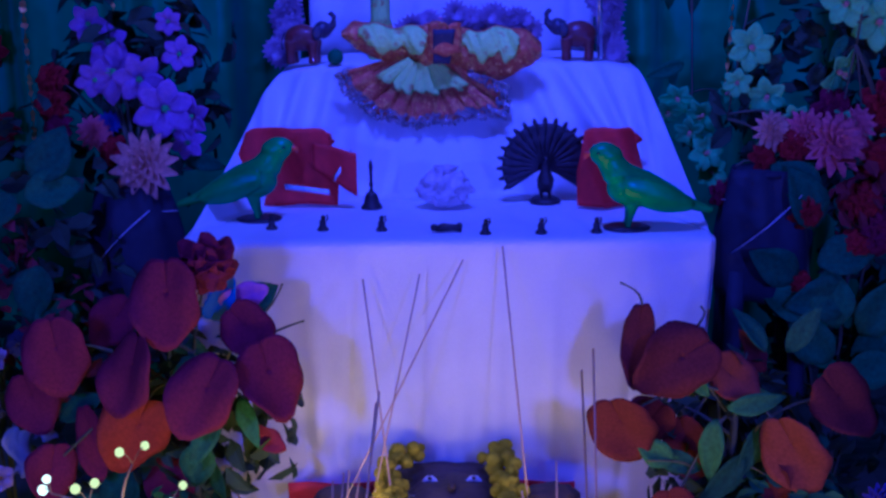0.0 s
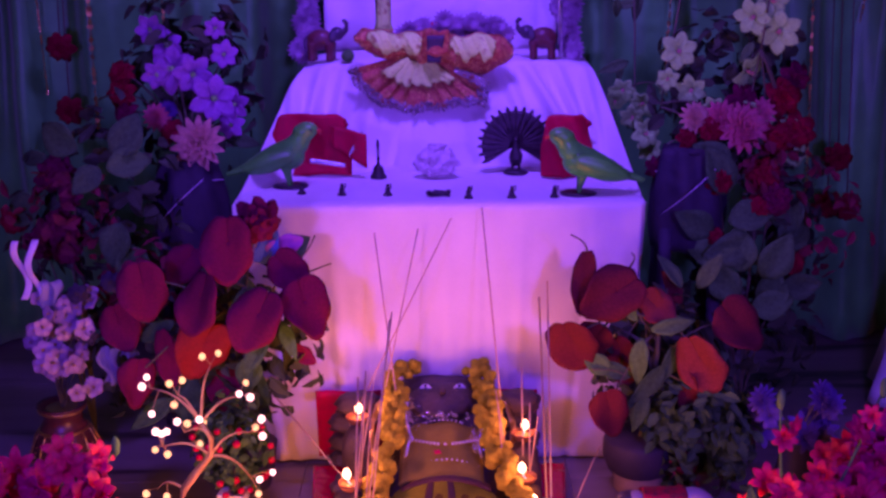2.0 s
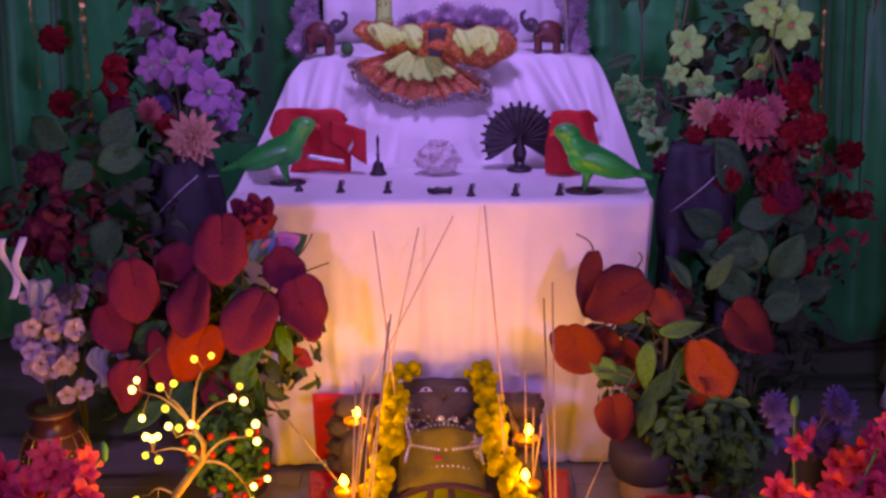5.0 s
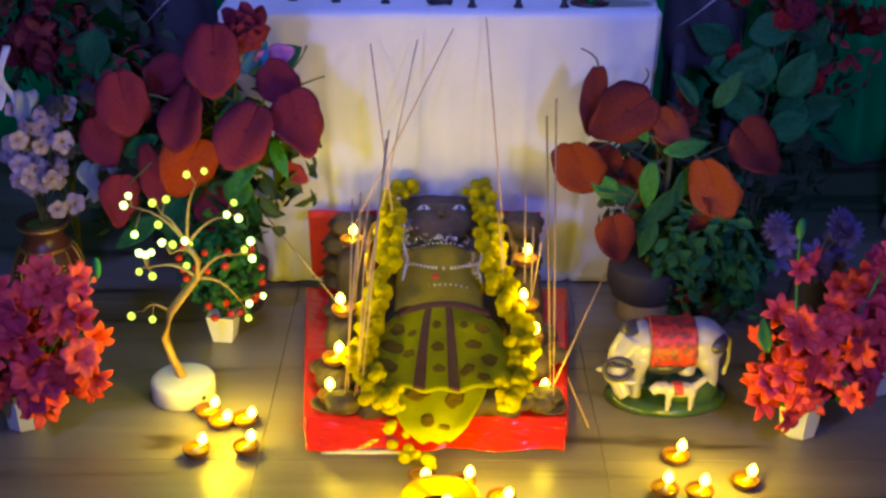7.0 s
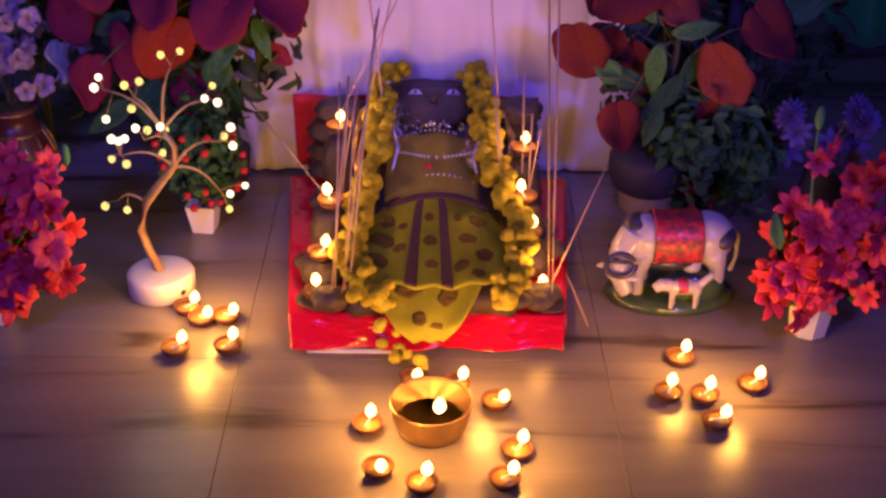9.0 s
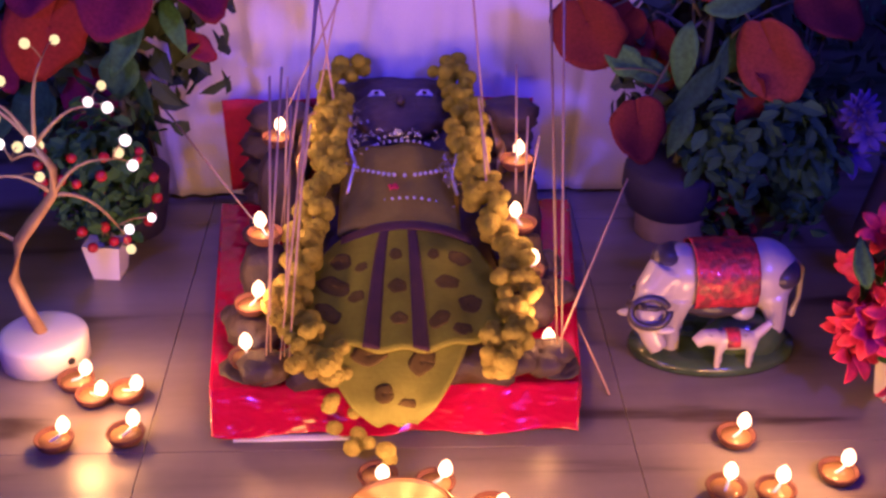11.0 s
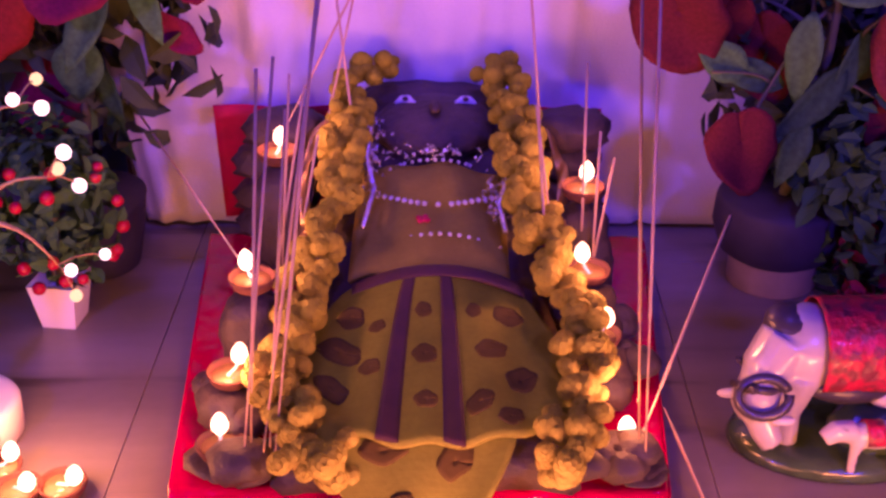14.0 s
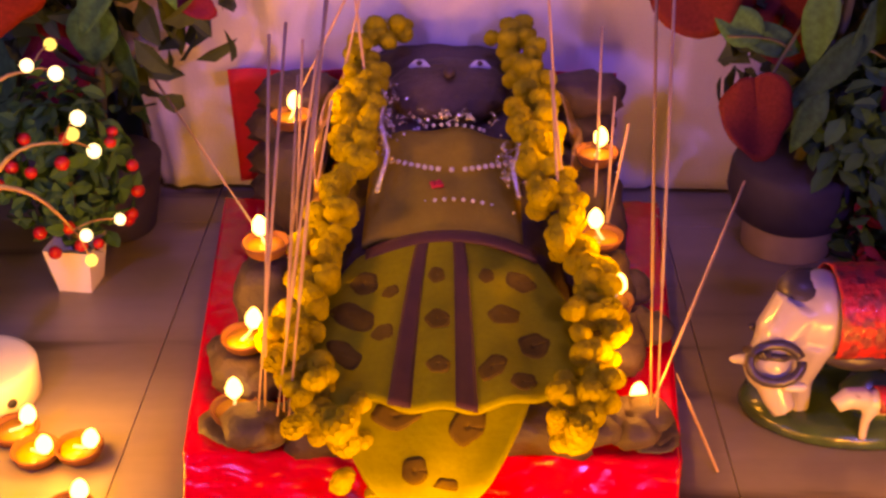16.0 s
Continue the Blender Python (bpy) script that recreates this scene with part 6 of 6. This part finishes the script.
def red_garment(at, w, h, rz, label, trim):
    """Folded red garment, leaning against the drape."""
    t = thing("red_garment", label, "garment", at, rz)

    def fn(u, v):
        s = 2 * u - 1
        r = 1 - 0.22 * max(0, v - 0.55) * abs(s) ** 3 * 2
        return (w * 0.5 * s * r, 0.012 + 0.03 * v + 0.008 * math.sin(s * 5 + v * 4) - 0.012 * math.cos(s * 1.5), 0.004 + h * v * (1 - 0.16 * abs(s) ** 6))
    part("cloth", sheet(fn, 30, 16, 0.012), M["red_cloth"], t)
    if trim:
        def sleeve(u, v):
            return (w * 0.30 + 0.085 * u, -0.012 + 0.006 * math.sin(u * 6), h * 0.50 + 0.050 * (v - 0.3) - 0.035 * u * (1 - v) + 0.02 * (1 - u))
        part("sleeve", sheet(sleeve, 12, 8, 0.010), M["red_cloth"], t)
        part("silver_cuff", sheet(lambda u, v: (w * 0.30 + 0.040 + 0.036 * u, -0.0155, h * 0.40 + 0.055 * u + 0.014 * (v - 0.5)), 8, 3, 0.0015), M["silver"], t, "silver sequin trim")
        part("silver_hem", sheet(lambda u, v: (w * 0.02 + 0.09 * u, -0.014, h * 0.26 - 0.012 * u + 0.011 * v), 10, 3, 0.0015), M["silver"], t, "silver sequin trim")


red_garment((-0.335, 2.965, TZ + 0.004), 0.215, 0.150, -4, "folded red garment with silver sequin trim", True)
red_garment((0.315, 2.915, TZ + 0.004), 0.135, 0.150, 8, "folded red garment behind the green parrot", False)


# ---- riser top: elephants, dress, backdrop ----
RZ = TZ + 0.003 + 0.258


def elephant(at, flip):
    bm = bmesh.new()

    def body(b):
        ball(b, (-0.006, 0, 0.056), 0.030, (1.25, 0.85, 0.95), 3)
        for x, y in ((-0.030, -0.014), (-0.026, 0.014), (0.018, -0.014), (0.022, 0.014)):
            tube(b, [(x, y, 0.05), (x, y, 0.022), (x, y, 0.001)], [0.014, 0.010, 0.011], 9)
    blob(bm, body, 0.003, 0, 2)

    def head(b):
        ball(b, (0.038, 0, 0.072), 0.019, (1, 0.9, 1), 3)
        tube(b, [(0.048, 0, 0.070), (0.062, 0, 0.082), (0.064, 0, 0.100), (0.058, 0, 0.108), (0.052, 0, 0.104)], [0.011, 0.008, 0.006, 0.005, 0.004], 9)
        for s in (-1, 1):
            ball(b, (0.028, 0.020 * s, 0.066), 0.015, (0.8, 0.3, 1.1), 2)
        tube(b, [(-0.042, 0, 0.068), (-0.050, 0, 0.05), (-0.048, 0, 0.03)], [0.003, 0.0028, 0.0035], 6)
    blob(bm, head, 0.0026, 1, 2)
    o = new("elephant_figurine", mesh_of("elephant_figurine", bm, [M["elephant"], M["elephant_grey"]]))
    o.matrix_world = pose(*at, 0, 0, 180 if flip else 0)
    tagged(o, "painted maroon elephant figurine with its trunk raised", "figurine", "elephant figurines")


elephant((-0.313, 3.220, 0.917)[:2] + (RZ + 0.001,), False)
elephant((0.266, 3.220, 0.912)[:2] + (RZ + 0.001,), True)

M["sequin"] = mat("coral_sequin_cloth", (0.46, 0.12, 0.05), 0.35, 0.3, vary=0.3, scale=240, bump=1.0, second=(0.60, 0.30, 0.09), mix_at=0.55, mix_scale=90)
M["brocade"] = mat("cream_brocade", (0.48, 0.80, 0.17), 0.6, 0.0, vary=0.25, scale=120, bump=0.8, second=(0.30, 0.24, 0.05), mix_at=0.62, mix_scale=40)


M["bead"] = mat("grey_silver_bead", (0.42, 0.38, 0.33), 0.25, 0.8, vary=0.4, scale=300, bump=0.6)


def build_dress():
    """Embroidered dress laid over the riser's front edge: a gathered fan of skirt below a wide-sleeved bodice."""
    t = thing("embroidered_dress", "coral sequined dress with cream brocade and silver border", "dress", (-0.060, 3.135, 0.918))

    def fan(v, a, lift):
        """v from the waist (0) to the hem (1), a in degrees from straight down."""
        c = max(0.02, math.cos(radians(min(a, 70))))
        drop = c if a < 0 else c ** (1 - 0.9 * a / 70 if a < 70 else 0.1)
        if a > 70:
            drop *= 1 - 0.55 * (a - 70) / 25
        rx, rz = 0.178 * math.sin(radians(min(a, 88))), 0.132 * drop
        pleat = math.sin(a * 0.42) + 0.5 * math.sin(a * 0.91 + 1)
        w = 0.16 + 0.84 * v
        return (rx * w, -0.006 - lift - 0.020 * v + 0.005 * pleat * v, 0.026 - (rz + 0.022) * w + 0.004 * math.sin(a * 0.23) * v)

    def zone(v0, v1, a0, a1, lift, rag=0.0):
        return lambda u, v: fan(v0 + (v1 - v0) * v + rag * v * math.sin(u * 23) + rag * v * math.sin(u * 51 + 1), a0 + (a1 - a0) * u, lift)
    part("skirt", sheet(zone(0.0, 0.96, -79, 95, 0.0), 90, 16, 0.006), M["sequin"], t, "coral sequined skirt")
    part("panel", sheet(zone(0.02, 0.50, -64, 62, 0.012, 0.03), 60, 12, 0.008), M["brocade"], t, "cream brocade panel")
    rnd = random.Random(12)
    bm = bmesh.new()
    for k in range(620):
        a = rnd.uniform(-80, 95)
        ball(bm, fan(rnd.uniform(0.85, 1.03), a, 0.010 + rnd.uniform(0, 0.004)), rnd.uniform(0.0022, 0.0048), (1, 0.8, 1), 1)
    for k in range(110):
        ball(bm, fan(rnd.uniform(0.45, 1.0), rnd.uniform(84, 95), 0.012), rnd.uniform(0.0022, 0.0045), (1, 0.8, 1), 1)
    part("border", bm, M["bead"], t, "sparkling silver bead border", smooth=False)
    bm = bmesh.new()
    for k in range(150):
        ball(bm, fan(rnd.uniform(0.5, 0.84), rnd.uniform(-75, 82), 0.006), rnd.uniform(0.0015, 0.003), (1, 0.7, 1), 1)
    part("sequins", bm, M["gold"], t, "scattered gold sequins", smooth=False)

    def bodice(u, v):
        """u along the outstretched sleeves, v from the lower edge up."""
        top = 0.080 - 0.022 * u * u + 0.006 * math.sin(u * 17) + 0.003 * math.sin(u * 43)
        low = 0.034 - 0.085 * u ** 0.8 + 0.045 * max(0, u - 0.8) / 0.2 + 0.005 * math.sin(u * 21 + 1)
        end = min(1.0, 12 * u + 0.35, 9 * (1 - u) + 0.55)
        mid = (top + low) / 2
        return (-0.162 + 0.408 * u, -0.008 - 0.028 * math.sin(math.pi * (0.1 + 0.8 * v)) + 0.007 * math.sin(u * 26) + 0.003 * math.sin(u * 57 + v * 6), mid + (top - low) * end * (v - 0.5))
    part("bodice", sheet(bodice, 64, 12, 0.012), M["sequin"], t, "coral sequined bodice")
    for u0, u1, v0, v1 in ((0.08, 0.42, 0.30, 0.98), (0.60, 0.88, 0.42, 0.98)):
        def cream(u, v, u0=u0, u1=u1, v0=v0, v1=v1):
            lo = v0 + 0.10 * math.sin(u * 13) + 0.05 * math.sin(u * 31)
            e = min(1, 6 * u + 0.3, 6 * (1 - u) + 0.4)
            p = bodice(u0 + (u1 - u0) * u, lo + (v1 - lo) * (0.5 + (v - 0.5) * e))
            return (p[0], p[1] - 0.008 + 0.002 * math.sin(u * 40 + v * 9), p[2])
        part("sleeve_panel", sheet(cream, 36, 8, 0.005), M["brocade"], t, "cream brocade sleeve panel")
    bm = bmesh.new()
    for k in range(90):
        p = bodice(rnd.random(), rnd.uniform(0.05, 0.4))
        ball(bm, (p[0], p[1] - 0.005, p[2]), rnd.uniform(0.0015, 0.003), (1, 0.7, 1), 1)
    part("sequins", bm, M["gold"], t, "scattered gold sequins", smooth=False)
    part("neck_trim", sheet(lambda u, v: (0.016 + 0.064 * v, -0.052 - 0.006 * math.sin(math.pi * v), 0.018 + 0.062 * u + 0.004 * math.sin(v * 9)), 8, 8, 0.005), M["sequin"], t)
    part("neck_opening", sheet(lambda u, v: (0.024 + 0.046 * v * (0.75 + 0.25 * u), -0.060 + 0.004 * math.sin(u * 5), 0.000 + 0.070 * u), 6, 6, 0.003), M["navy"], t, "dark purple neck opening")
    part("loop", tube(bmesh.new(), [(0.044 + 0.010 * math.cos(k), -0.064, 0.070 + 0.013 * math.sin(k)) for k in np.linspace(0, 6.28, 12)], 0.0025, 5), M["sequin"], t)


build_dress()


def build_backdrop():
    t = thing("white_backdrop", "white cloth backdrop edged with frilly pale flowers", "backdrop cloth", (0, 3.47, 0))
    part("cloth", sheet(lambda u, v: (-0.33 + 0.66 * u, 0.012 * math.sin(u * 21), RZ - 0.02 + 0.75 * v), 50, 10, 0.003), M["cloth"], t)
    frill = dahlia_mesh(M["pearl"], M["paper"], 3, "frill")
    rnd = random.Random(9)
    for s in (-1, 1):
        for k in range(44):
            z = RZ + 0.012 + 0.011 * k
            x = s * (0.372 - 0.0008 * k) - 0.006 + rnd.uniform(-0.026, 0.014) * s
            place(frill, t, (x, 3.40 + rnd.uniform(-0.01, 0.01) - 0.12 * max(0, 1 - k / 6), z), facing(rnd, 0.6, 0.1), rnd.uniform(0, 360), rnd.uniform(0.055, 0.075), "frill")
    for k in range(16):
        place(frill, t, (-0.10 + 0.018 * k, 3.26 + rnd.uniform(-0.01, 0.01), RZ + 0.055 + rnd.uniform(-0.02, 0.05)), facing(rnd, 0.6, 0.1), rnd.uniform(0, 360), 0.06, "frill")
    return t


build_backdrop()


def build_throne():
    t = thing("carved_stool", "small red and gold carved stool on the riser", "stool", (0.005, 3.33, RZ))
    for x in (-0.05, 0.05):
        for y in (-0.04, 0.04):
            part("leg", lathe([(0.0, 0.0), (0.010, 0.0), (0.012, 0.008), (0.006, 0.020), (0.011, 0.032), (0.006, 0.046), (0.010, 0.06), (0.0, 0.062)], 14, at=(x, y, 0)), M["gold"], t)
    part("seat", box(bmesh.new(), -0.066, 0.066, -0.055, 0.055, 0.06, 0.085, 0.006), M["red_cloth"], t, "red padded seat")
    part("rail", box(bmesh.new(), -0.062, 0.062, -0.052, -0.046, 0.045, 0.06, 0.002), M["gold"], t)
    for x in (-0.155,):
        u = thing("gold_pillar", "ornate gold patterned pillar beside the stool", "ornament", (x, 3.30, RZ))
        part("shaft", lathe([(0.0, 0.0), (0.026, 0.0), (0.028, 0.012), (0.021, 0.02), (0.020, 0.06), (0.024, 0.075), (0.020, 0.09), (0.020, 0.16), (0.026, 0.175), (0.0, 0.18)], 24, ripple=0.08, waves=8), M["brocade"], u)
        part("ring", lathe([(0.024, 0.066), (0.028, 0.072), (0.024, 0.078), (0.023, 0.072), (0.024, 0.066)], 24), M["gold"], u)
    bm = bmesh.new()
    ball(bm, (0, 0, 0.017), 0.017, (1, 1, 1), 3, 0.03)
    solo("green_fruit", bm, M["leaf_light"], "small green fruit beside the elephant figurine", "fruit", (-0.246, 3.190, 0.952)[:2] + (RZ + 0.001,))
    u = thing("tinsel_pole", "thin silver pole beside the elephant figurine", "pole", (0.320, 3.240, 0.909)[:2] + (RZ,))
    part("rod", tube(bmesh.new(), [(0, 0, 0), (-0.012, 0, 0.5)], 0.006, 10), M["silver"], u)


build_throne()
